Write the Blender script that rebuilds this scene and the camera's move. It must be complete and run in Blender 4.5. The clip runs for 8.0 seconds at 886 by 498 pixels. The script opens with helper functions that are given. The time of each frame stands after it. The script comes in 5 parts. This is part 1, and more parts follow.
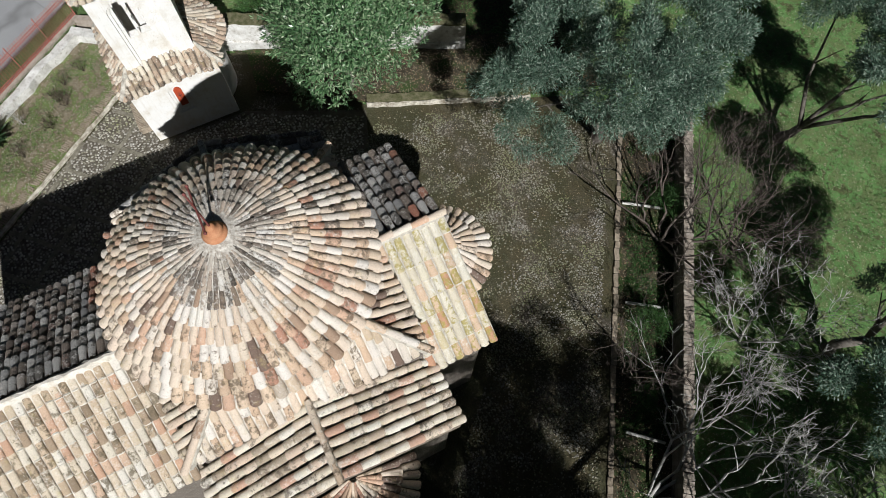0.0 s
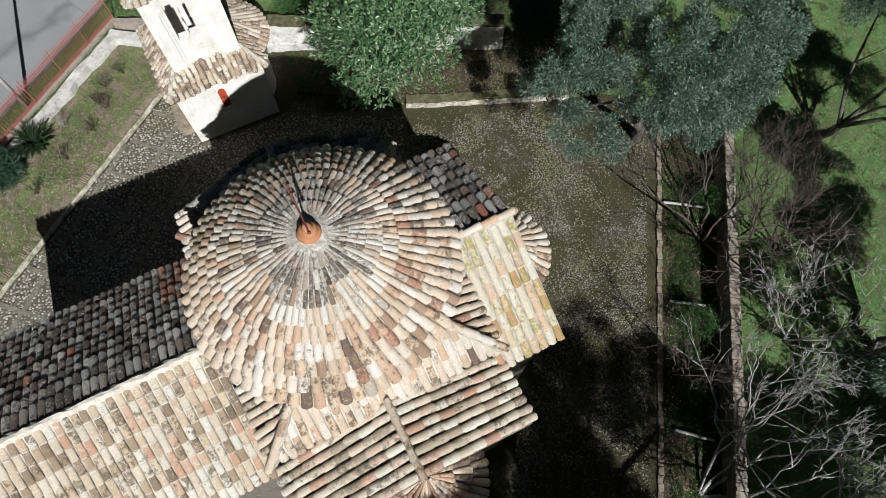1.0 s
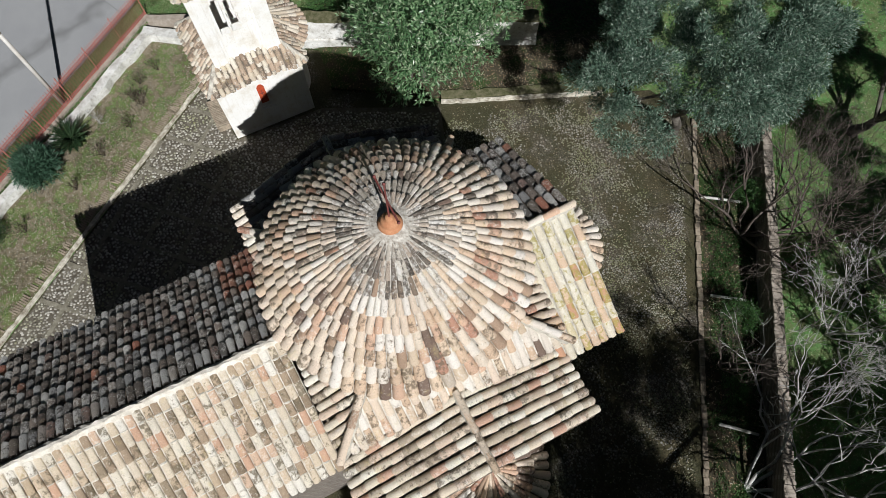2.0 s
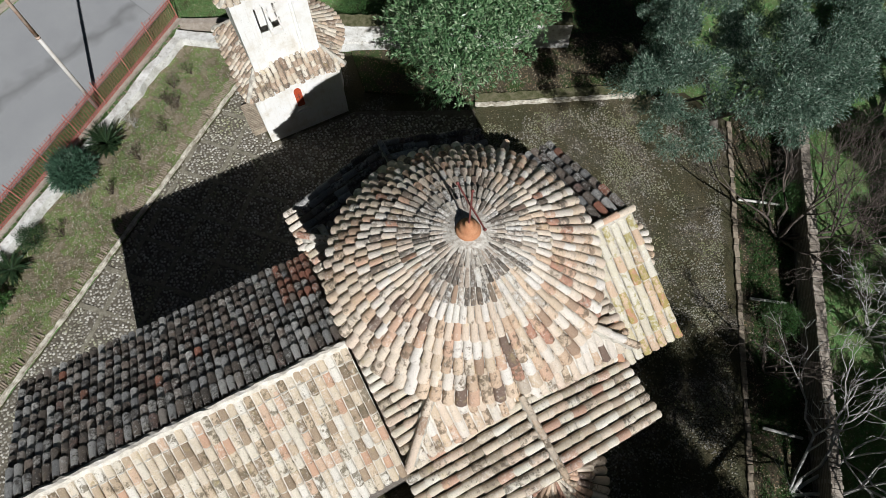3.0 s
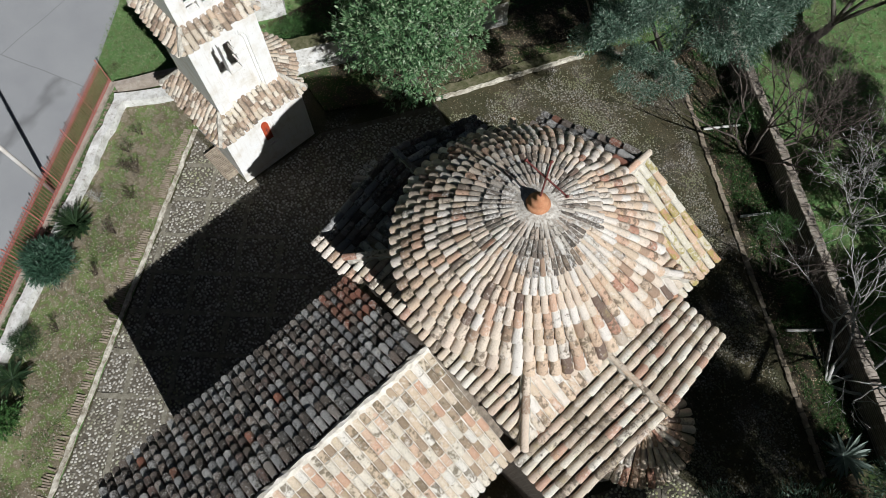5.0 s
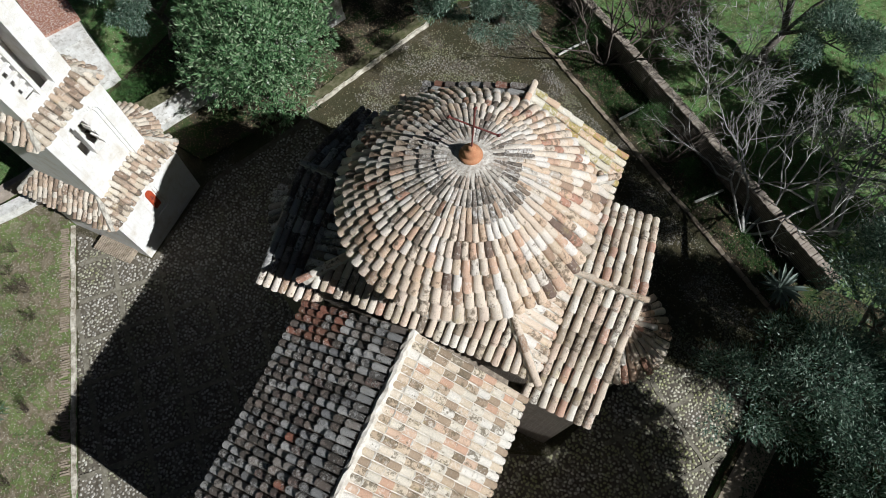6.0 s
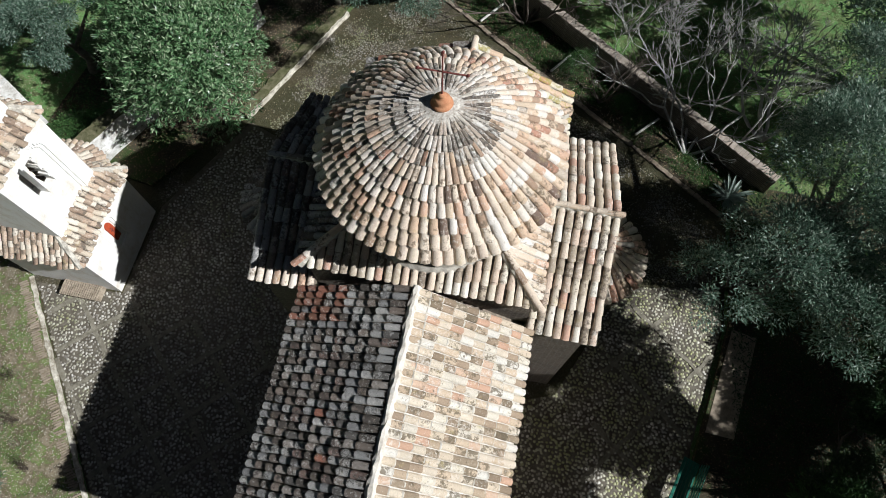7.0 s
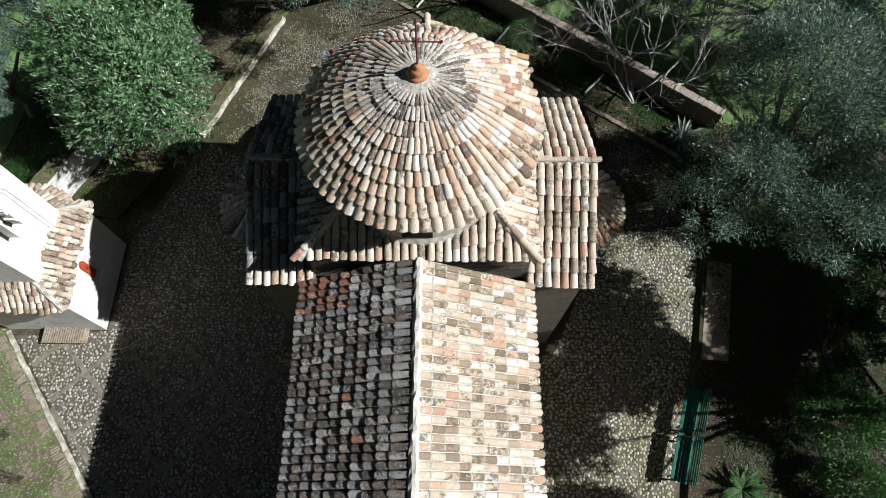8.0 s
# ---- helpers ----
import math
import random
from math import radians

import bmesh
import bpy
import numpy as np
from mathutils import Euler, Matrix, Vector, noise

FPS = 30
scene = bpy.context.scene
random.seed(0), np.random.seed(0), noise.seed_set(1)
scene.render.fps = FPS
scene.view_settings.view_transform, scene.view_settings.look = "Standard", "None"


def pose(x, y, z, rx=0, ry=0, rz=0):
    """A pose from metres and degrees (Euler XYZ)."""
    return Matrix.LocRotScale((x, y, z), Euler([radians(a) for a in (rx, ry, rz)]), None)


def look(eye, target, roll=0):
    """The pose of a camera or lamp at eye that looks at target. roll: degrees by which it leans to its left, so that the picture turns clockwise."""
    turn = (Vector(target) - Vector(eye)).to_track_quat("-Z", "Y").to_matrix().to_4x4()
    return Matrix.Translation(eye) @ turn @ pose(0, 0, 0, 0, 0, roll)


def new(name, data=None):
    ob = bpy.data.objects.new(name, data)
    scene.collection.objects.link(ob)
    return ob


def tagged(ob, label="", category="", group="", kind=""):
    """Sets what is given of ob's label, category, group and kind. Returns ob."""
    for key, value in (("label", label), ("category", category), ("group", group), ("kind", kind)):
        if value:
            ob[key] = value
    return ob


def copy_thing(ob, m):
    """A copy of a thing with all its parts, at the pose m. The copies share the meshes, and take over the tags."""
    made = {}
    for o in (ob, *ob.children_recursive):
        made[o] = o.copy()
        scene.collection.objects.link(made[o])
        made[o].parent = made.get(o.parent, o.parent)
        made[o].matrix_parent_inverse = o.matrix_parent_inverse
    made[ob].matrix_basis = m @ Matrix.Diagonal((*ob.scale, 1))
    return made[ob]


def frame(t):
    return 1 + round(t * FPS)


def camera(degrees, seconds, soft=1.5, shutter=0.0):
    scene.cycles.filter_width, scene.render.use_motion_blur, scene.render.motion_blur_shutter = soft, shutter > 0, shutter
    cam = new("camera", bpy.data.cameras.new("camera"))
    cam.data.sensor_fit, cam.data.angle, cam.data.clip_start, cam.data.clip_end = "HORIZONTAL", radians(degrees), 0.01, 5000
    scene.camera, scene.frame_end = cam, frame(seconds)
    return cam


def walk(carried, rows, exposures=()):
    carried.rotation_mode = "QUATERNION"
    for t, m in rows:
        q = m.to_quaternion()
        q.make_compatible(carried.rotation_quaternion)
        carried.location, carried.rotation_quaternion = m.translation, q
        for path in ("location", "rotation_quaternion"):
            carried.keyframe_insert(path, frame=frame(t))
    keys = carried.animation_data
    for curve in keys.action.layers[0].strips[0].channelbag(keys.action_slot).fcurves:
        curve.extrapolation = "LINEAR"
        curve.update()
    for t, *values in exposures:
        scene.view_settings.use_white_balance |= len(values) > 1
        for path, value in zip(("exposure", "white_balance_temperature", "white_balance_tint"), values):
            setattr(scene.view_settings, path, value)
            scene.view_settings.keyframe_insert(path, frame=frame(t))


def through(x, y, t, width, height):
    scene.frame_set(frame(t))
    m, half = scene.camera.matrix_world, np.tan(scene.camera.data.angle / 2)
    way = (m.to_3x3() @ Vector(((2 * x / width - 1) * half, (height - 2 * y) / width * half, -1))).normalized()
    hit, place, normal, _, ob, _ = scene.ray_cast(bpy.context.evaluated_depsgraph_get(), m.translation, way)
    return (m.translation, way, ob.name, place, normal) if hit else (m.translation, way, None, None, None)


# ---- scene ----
cam = camera(71.2, 8.0, soft=0.5)
PATH = [
    (0, (5.305, 1.349, 19.897), (4.632, 1.719, 18.051), 2.1),
    (0.5, (4.923, 0.599, 19.954), (4.248, 0.97, 18.108), 2.0),
    (1, (4.684, -0.037, 19.953), (4.008, 0.334, 18.108), 1.8),
    (1.5, (4.479, -0.666, 19.898), (3.804, -0.297, 18.051), 1.6),
    (3, (3.533, -2.368, 19.88), (2.853, -2.002, 18.035), 1.1),
    (3.5, (3.22, -2.815, 19.858), (2.539, -2.449, 18.013), 0.9),
    (4, (2.882, -3.296, 19.836), (2.204, -2.925, 17.991), 0.8),
    (4.2, (2.762, -3.525, 19.829), (2.089, -3.143, 17.985), 0.8),
    (5.3, (2.24, -4.781, 19.939), (1.747, -4.177, 18.097), 0.5),
    (5.5, (2.117, -4.998, 19.93), (1.681, -4.353, 18.088), 0.8),
    (6, (1.807, -5.481, 19.937), (1.505, -4.762, 18.095), 1.1),
    (6.5, (1.566, -6.016, 19.966), (1.383, -5.257, 18.125), 1.4),
    (7, (1.249, -6.785, 20.008), (1.118, -6.015, 18.167), 1.6),
    (7.5, (0.895, -7.371, 20.025), (0.84, -6.591, 18.184), 1.7),
    (8, (0.438, -7.597, 20.049), (0.451, -6.814, 18.209), 1.5),
]
walk(cam, [(t, look(eye, target, roll)) for t, eye, target, roll in PATH], exposures=[(0, 0.07, 6350, 10), (4, 0.06, 6280, 10), (6.5, 0.18, 6180, 10), (8, 0.37, 6180, 10)])

# ---- light ----
SUN = Vector((1.0, -0.12, 0.87)).normalized()
world = bpy.data.worlds.new("sky")
scene.world = world
world.use_nodes = True
wn = world.node_tree
sky = wn.nodes.new("ShaderNodeTexSky")
sky.sky_type = "NISHITA"
sky.sun_disc = False
sky.sun_elevation = math.asin(SUN.z)
sky.sun_rotation = radians(96.8)
wn.links.new(sky.outputs[0], wn.nodes["Background"].inputs[0])
wn.nodes["Background"].inputs[1].default_value = 0.0085
sun_data = bpy.data.lights.new("sun", "SUN")
sun_data.energy, sun_data.angle, sun_data.color = 5.0, radians(0.5), (1.0, 1.0, 0.985)
sun = new("sun", sun_data)
sun.matrix_world = look(SUN * 60, (0, 0, 0))


# ---- materials ----
class Mat:
    """A node material with short calls for its usual pieces."""

    def __init__(self, name, rough=0.85, spec=0.3, metal=0.0):
        self.m = bpy.data.materials.new(name)
        self.m.use_nodes = True
        self.t = self.m.node_tree
        self.b = self.t.nodes["Principled BSDF"]
        self.b.inputs["Roughness"].default_value = rough
        self.b.inputs["Specular IOR Level"].default_value = spec
        self.b.inputs["Metallic"].default_value = metal

    def node(self, kind, **ins):
        n = self.t.nodes.new("ShaderNode" + kind)
        for k, v in ins.items():
            self.plug(n.inputs[k.replace("_", " ")], v)
        return n

    def plug(self, socket, v):
        if isinstance(v, bpy.types.NodeSocket):
            self.t.links.new(v, socket)
        else:
            socket.default_value = v

    def pos(self):
        return self.node("NewGeometry").outputs["Position"]

    def noise(self, scale, detail=4.0, rough=0.6, vec=None):
        n = self.node("TexNoise", Vector=vec or self.pos(), Scale=scale, Detail=detail, Roughness=rough)
        return n.outputs["Fac"]

    def math(self, op, a, b=0.0):
        n = self.t.nodes.new("ShaderNodeMath")
        n.operation = op
        self.plug(n.inputs[0], a)
        self.plug(n.inputs[1], b)
        return n.outputs[0]

    def ramp(self, fac, stops, constant=False):
        n = self.node("ValToRGB", Fac=fac)
        r = n.color_ramp
        r.interpolation = "CONSTANT" if constant else "LINEAR"
        while len(r.elements) < len(stops):
            r.elements.new(0.5)
        for e, (p, c) in zip(r.elements, stops):
            e.position = p
            e.color = (*c, 1) if not isinstance(c, float) else (c, c, c, 1)
        return n.outputs[0]

    def mix(self, fac, a, b, how="MIX"):
        n = self.t.nodes.new("ShaderNodeMix")
        n.data_type, n.blend_type = "RGBA", how
        self.plug(n.inputs[0], fac)
        for i, v in ((6, a), (7, b)):
            self.plug(n.inputs[i], v if isinstance(v, bpy.types.NodeSocket) else (*v, 1))
        return n.outputs[2]

    def random(self):
        a = self.node("ObjectInfo").outputs["Random"]
        b = self.node("NewGeometry").outputs["Random Per Island"]
        return self.math("FRACT", self.math("ADD", a, b))

    def done(self, colour, height=None, strength=0.4, distance=0.01):
        self.plug(self.b.inputs["Base Color"], colour)
        if height is not None:
            n = self.node("Bump", Height=height, Strength=strength, Distance=distance)
            self.t.links.new(n.outputs[0], self.b.inputs["Normal"])
        return self.m


def tile_material(name, stops, stain, stain_amount, pale=(0.72, 0.66, 0.58), pale_amount=0.6, gold=0.4):
    """Old clay tiles: each its own colour, and each more or less overgrown with lichen, soot and lime."""
    k = Mat(name, 0.88, 0.2)
    own = k.random()
    age = k.math("FRACT", k.math("MULTIPLY", own, 7.31))
    chalk = k.math("FRACT", k.math("MULTIPLY", own, 13.77))
    base = k.ramp(own, stops, True)
    grain = k.noise(60, 3, 0.7)
    base = k.mix(0.42, base, k.ramp(grain, [(0.3, 0.35), (0.62, 1.0)]), "MULTIPLY")
    blotch = k.noise(8, 7, 0.74)
    lean = k.math("ADD", blotch, k.math("MULTIPLY", k.math("SUBTRACT", age, 0.5), 0.26))
    base = k.mix(k.ramp(lean, [(stain_amount, 0.0), (stain_amount + 0.08, 0.85)]), base, stain)
    lime = k.math("ADD", k.noise(13, 6, 0.75), k.math("MULTIPLY", k.math("SUBTRACT", chalk, 0.5), 0.2))
    base = k.mix(k.ramp(lime, [(pale_amount - 0.03, 0.0), (pale_amount + 0.12, 0.75)]), base, pale)
    spots = k.noise(38, 4, 0.7)
    base = k.mix(k.ramp(spots, [(0.6, 0.0), (0.66, 0.6)]), base, stain)
    crust = k.noise(26, 5, 0.75)
    base = k.mix(k.ramp(crust, [(0.58, 0.0), (0.72, 0.55)]), base, pale)
    wide = k.noise(1.1, 5, 0.65)
    base = k.mix(0.3, base, k.ramp(wide, [(0.34, 0.5), (0.56, 1.0)]), "MULTIPLY")
    base = k.mix(k.ramp(k.noise(4.3, 5, 0.7), [(0.58, 0.0), (0.74, gold)]), base, (0.52, 0.42, 0.17))
    return k.done(base, k.math("ADD", grain, k.math("ADD", blotch, crust)), 0.6, 0.016)


LIGHT_TILES = [(0.0, (0.70, 0.57, 0.45)), (0.1, (0.75, 0.67, 0.58)), (0.22, (0.62, 0.45, 0.32)), (0.3, (0.72, 0.60, 0.48)), (0.4, (0.39, 0.27, 0.19)), (0.45, (0.69, 0.53, 0.39)),
               (0.55, (0.76, 0.70, 0.63)), (0.64, (0.63, 0.42, 0.3)), (0.71, (0.71, 0.60, 0.48)), (0.81, (0.63, 0.5, 0.37)), (0.86, (0.70, 0.57, 0.46)), (0.915, (0.46, 0.25, 0.175)), (0.95, (0.74, 0.66, 0.57)), (0.968, (0.2, 0.14, 0.11))]
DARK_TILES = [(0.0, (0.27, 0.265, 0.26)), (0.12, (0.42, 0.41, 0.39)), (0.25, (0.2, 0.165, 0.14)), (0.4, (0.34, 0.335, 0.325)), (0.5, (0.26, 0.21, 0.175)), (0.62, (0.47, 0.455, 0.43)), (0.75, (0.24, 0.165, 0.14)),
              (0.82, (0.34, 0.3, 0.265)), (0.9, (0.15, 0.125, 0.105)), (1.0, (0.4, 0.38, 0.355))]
NAVE_TILES = [(0.0, (0.64, 0.53, 0.4)), (0.1, (0.38, 0.285, 0.2)), (0.17, (0.7, 0.63, 0.52)), (0.28, (0.28, 0.21, 0.145)), (0.33, (0.6, 0.47, 0.34)), (0.43, (0.57, 0.36, 0.25)), (0.5, (0.68, 0.58, 0.45)),
              (0.6, (0.34, 0.265, 0.185)), (0.66, (0.75, 0.7, 0.62)), (0.77, (0.48, 0.37, 0.26)), (0.84, (0.62, 0.44, 0.32)), (0.91, (0.23, 0.175, 0.12)), (0.95, (0.66, 0.56, 0.44))]
M_TILE_NAVE = tile_material("mortared_clay_tile", NAVE_TILES, (0.15, 0.12, 0.08), 0.57, pale_amount=0.6)
M_TILE = tile_material("clay_tile", LIGHT_TILES, (0.15, 0.112, 0.078), 0.59, pale_amount=0.6)
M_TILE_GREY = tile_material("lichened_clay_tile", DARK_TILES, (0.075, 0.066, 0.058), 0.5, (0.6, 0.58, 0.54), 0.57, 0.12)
M_TILE_WARM = tile_material("tower_clay_tile", [(0, (0.58, 0.49, 0.38)), (0.16, (0.4, 0.3, 0.22)), (0.28, (0.68, 0.6, 0.49)), (0.45, (0.28, 0.2, 0.145)), (0.54, (0.56, 0.43, 0.32)), (0.7, (0.46, 0.34, 0.25)), (0.8, (0.34, 0.26, 0.19)), (0.88, (0.7, 0.63, 0.53))],
                            (0.12, 0.10, 0.08), 0.57)
ARM_TILES = [(0.0, (0.66, 0.58, 0.46)), (0.12, (0.5, 0.4, 0.31)), (0.2, (0.75, 0.7, 0.6)), (0.36, (0.4, 0.33, 0.25)), (0.42, (0.68, 0.57, 0.45)), (0.56, (0.55, 0.35, 0.26)), (0.63, (0.7, 0.63, 0.52)), (0.76, (0.5, 0.42, 0.32)), (0.87, (0.64, 0.5, 0.39)), (1.0, (0.2, 0.16, 0.12))]
M_TILE_ARM = tile_material("arm_clay_tile", ARM_TILES, (0.14, 0.11, 0.085), 0.58, pale_amount=0.59)
M_TILE_MOSS = tile_material("yellow_mossy_tile", [(0, (0.70, 0.63, 0.5)), (0.25, (0.72, 0.66, 0.52)), (0.36, (0.56, 0.31, 0.2)), (0.5, (0.68, 0.5, 0.36)), (0.75, (0.74, 0.69, 0.58)), (0.9, (0.64, 0.55, 0.36)), (1, (0.42, 0.3, 0.2))],
                            (0.36, 0.3, 0.09), 0.55, (0.77, 0.75, 0.69), 0.59, 0.6)
M_TILE_TOP = tile_material("mortared_top_tile", [(0, (0.5, 0.42, 0.34)), (0.25, (0.7, 0.63, 0.53)), (0.45, (0.26, 0.2, 0.15)), (0.65, (0.64, 0.5, 0.39)), (0.85, (0.76, 0.71, 0.63))], (0.10, 0.082, 0.066), 0.52, (0.78, 0.76, 0.72), 0.57)
M_TILE_CAP = tile_material("blackened_top_tile", [(0, (0.42, 0.37, 0.31)), (0.25, (0.6, 0.54, 0.46)), (0.45, (0.2, 0.165, 0.135)), (0.7, (0.5, 0.41, 0.33))], (0.07, 0.06, 0.05), 0.52, (0.8, 0.77, 0.72), 0.52, 0.1)
M_TILE_RED = tile_material("new_red_tile", [(0, (0.36, 0.16, 0.11)), (0.5, (0.26, 0.13, 0.09)), (1, (0.38, 0.2, 0.14))], (0.12, 0.09, 0.08), 0.58)


def mortar_material():
    k = Mat("lime_mortar", 0.92, 0.2)
    n = k.noise(7, 6, 0.7)
    c = k.ramp(n, [(0.3, (0.30, 0.27, 0.23)), (0.5, (0.52, 0.48, 0.41)), (0.68, (0.68, 0.64, 0.56))])
    return k.done(k.mix(0.4, c, k.ramp(k.noise(60, 3), [(0.35, 0.4), (0.65, 1.0)]), "MULTIPLY"), k.noise(40, 5), 0.5, 0.015)


def lime_material():
    k = Mat("pale_lime_joint", 0.92, 0.2)
    c = k.ramp(k.noise(6, 6, 0.7), [(0.3, (0.46, 0.41, 0.34)), (0.5, (0.66, 0.61, 0.53)), (0.68, (0.76, 0.73, 0.67))])
    return k.done(k.mix(0.3, c, k.ramp(k.noise(60, 3), [(0.35, 0.5), (0.65, 1.0)]), "MULTIPLY"), k.noise(40, 5), 0.5, 0.015)


def deck_material():
    k = Mat("roof_bed", 0.95, 0.1)
    c = k.ramp(k.noise(8, 6, 0.7), [(0.3, (0.10, 0.085, 0.07)), (0.55, (0.22, 0.18, 0.14)), (0.7, (0.34, 0.29, 0.23))])
    return k.done(c, k.noise(45, 4), 0.5, 0.015)


def plaster_material():
    k = Mat("white_lime_plaster", 0.9, 0.2)
    n = k.noise(1.6, 7, 0.7)
    c = k.ramp(n, [(0.26, (0.56, 0.5, 0.4)), (0.38, (0.72, 0.68, 0.61)), (0.5, (0.8, 0.78, 0.74)), (0.7, (0.82, 0.81, 0.79))])
    streak = k.noise(1.0, 5, 0.7, k.node("Mapping", Vector=k.pos(), Scale=(9, 9, 0.8)).outputs[0])
    c = k.mix(k.ramp(streak, [(0.54, 0.0), (0.74, 0.4)]), c, (0.55, 0.47, 0.36))
    c = k.mix(k.ramp(k.noise(11, 6, 0.75), [(0.6, 0.0), (0.68, 0.5)]), c, (0.42, 0.38, 0.31))
    return k.done(c, k.math("ADD", k.noise(22, 5), k.noise(5, 4)), 0.6, 0.03)


def stone_material():
    """Coursed brick and rubble of the church walls."""
    k = Mat("coursed_stone", 0.93, 0.2)
    p = k.pos()
    sep = k.node("SeparateXYZ", Vector=p)
    along = k.math("ADD", sep.outputs[0], sep.outputs[1])
    v = k.node("CombineXYZ", X=along, Y=sep.outputs[2], Z=0.0).outputs[0]
    b = k.node("TexBrick", Vector=v, Scale=1.0, Color1=(0.24, 0.195, 0.16, 1), Color2=(0.17, 0.145, 0.125, 1), Mortar=(0.33, 0.3, 0.26, 1))
    for key, val in (("Mortar Size", 0.012), ("Brick Width", 0.3), ("Row Height", 0.085)):
        b.inputs[key].default_value = val
    c = k.mix(0.6, b.outputs["Color"], k.ramp(k.noise(5, 6, 0.7), [(0.3, 0.35), (0.7, 1.0)]), "MULTIPLY")
    return k.done(c, k.math("SUBTRACT", k.noise(30, 4), b.outputs["Fac"]), 0.7, 0.02)


def cobble_material():
    """River pebbles set in earth, mossy in places."""
    k = Mat("cobbles", 0.85, 0.25)
    p = k.node("VectorMath", **{})
    p.operation = "MULTIPLY"
    k.plug(p.inputs[0], k.pos())
    p.inputs[1].default_value = (1, 1, 0)
    flat = p.outputs[0]
    cell = k.node("TexVoronoi", Vector=flat, Scale=12.0, Randomness=0.9)
    edge = k.t.nodes.new("ShaderNodeTexVoronoi")
    edge.feature = "DISTANCE_TO_EDGE"
    k.plug(edge.inputs["Vector"], flat)
    edge.inputs["Scale"].default_value, edge.inputs["Randomness"].default_value = 12.0, 0.9
    bw = k.node("SeparateColor", Color=cell.outputs["Color"])
    stone = k.ramp(bw.outputs[0], [(0.0, (0.12, 0.102, 0.082)), (0.5, (0.24, 0.21, 0.175)), (0.85, (0.34, 0.31, 0.265)), (1.0, (0.5, 0.47, 0.42))])
    earth = k.ramp(k.noise(3, 5), [(0.35, (0.06, 0.05, 0.038)), (0.65, (0.11, 0.095, 0.07))])
    c = k.mix(k.ramp(edge.outputs["Distance"], [(0.07, 0.0), (0.16, 1.0)]), earth, stone)
    c = k.mix(k.ramp(k.noise(0.55, 6, 0.65), [(0.38, 0.0), (0.52, 0.9)]), c, k.mix(k.noise(25, 3), (0.03, 0.032, 0.014), (0.08, 0.078, 0.032)))
    c = k.mix(k.ramp(k.noise(0.9, 7, 0.75), [(0.44, 0.0), (0.6, 0.85)]), c, k.mix(k.noise(22, 4, 0.7), (0.045, 0.038, 0.02), (0.125, 0.104, 0.054)))
    c = k.mix(0.6, c, k.ramp(k.noise(16, 5, 0.75), [(0.38, 0.25), (0.6, 1.0)]), "MULTIPLY")
    return k.done(c, k.ramp(edge.outputs["Distance"], [(0.0, 0.0), (0.3, 1.0)]), 0.35, 0.03)


def ground_material(name, stops, speck, speck_at=0.63, scale=1.1):
    k = Mat(name, 0.95, 0.1)
    c = k.ramp(k.noise(scale, 8, 0.7), stops)
    c = k.mix(0.55, c, k.ramp(k.noise(30, 4, 0.7), [(0.3, 0.35), (0.7, 1.0)]), "MULTIPLY")
    c = k.mix(0.6, c, k.ramp(k.noise(0.5, 5, 0.6), [(0.36, 0.45), (0.6, 1.0)]), "MULTIPLY")
    c = k.mix(k.ramp(k.noise(17, 3, 0.5), [(speck_at, 0.0), (speck_at + 0.05, 0.8)]), c, speck)
    return k.done(c, k.math("ADD", k.noise(28, 5), k.noise(6, 4)), 0.7, 0.05)


def plain_material(name, a, b, scale=4.0, rough=0.85, bump=0.35, metal=0.0, spec=0.3):
    k = Mat(name, rough, spec, metal)
    c = k.mix(k.ramp(k.noise(scale, 7, 0.7), [(0.35, 0.0), (0.65, 1.0)]), a, b)
    c = k.mix(0.45, c, k.ramp(k.noise(scale * 9, 3), [(0.3, 0.5), (0.7, 1.0)]), "MULTIPLY")
    return k.done(c, k.noise(scale * 7, 5), bump, 0.012)


def leaf_material(name, stops, rough=0.5, through=0.25):
    k = Mat(name, rough, 0.35)
    c = k.ramp(k.random(), stops)
    c = k.mix(0.35, c, k.ramp(k.noise(2.2, 3), [(0.3, 0.45), (0.7, 1.0)]), "MULTIPLY")
    k.done(c)
    tr = k.node("BsdfTranslucent", Color=c)
    mixer = k.node("MixShader", Fac=through)
    k.t.links.new(k.b.outputs[0], mixer.inputs[1])
    k.t.links.new(tr.outputs[0], mixer.inputs[2])
    k.t.links.new(mixer.outputs[0], k.t.nodes["Material Output"].inputs[0])
    return k.m


M_LIME = lime_material()
M_MORTAR, M_DECK, M_PLASTER, M_STONE, M_COBBLE = mortar_material(), deck_material(), plaster_material(), stone_material(), cobble_material()
M_GRASS = ground_material("meadow", [(0.3, (0.06, 0.065, 0.032)), (0.4, (0.13, 0.15, 0.065)), (0.46, (0.15, 0.32, 0.1)), (0.54, (0.18, 0.22, 0.095)), (0.6, (0.14, 0.25, 0.08)), (0.72, (0.22, 0.37, 0.135))], (0.42, 0.42, 0.28), 0.62)
M_EARTH = ground_material("garden_earth", [(0.3, (0.13, 0.105, 0.075)), (0.4, (0.33, 0.28, 0.2)), (0.48, (0.2, 0.17, 0.105)), (0.55, (0.19, 0.27, 0.085)), (0.62, (0.31, 0.27, 0.18)), (0.7, (0.17, 0.23, 0.08))], (0.6, 0.57, 0.48), 0.61, 1.7)
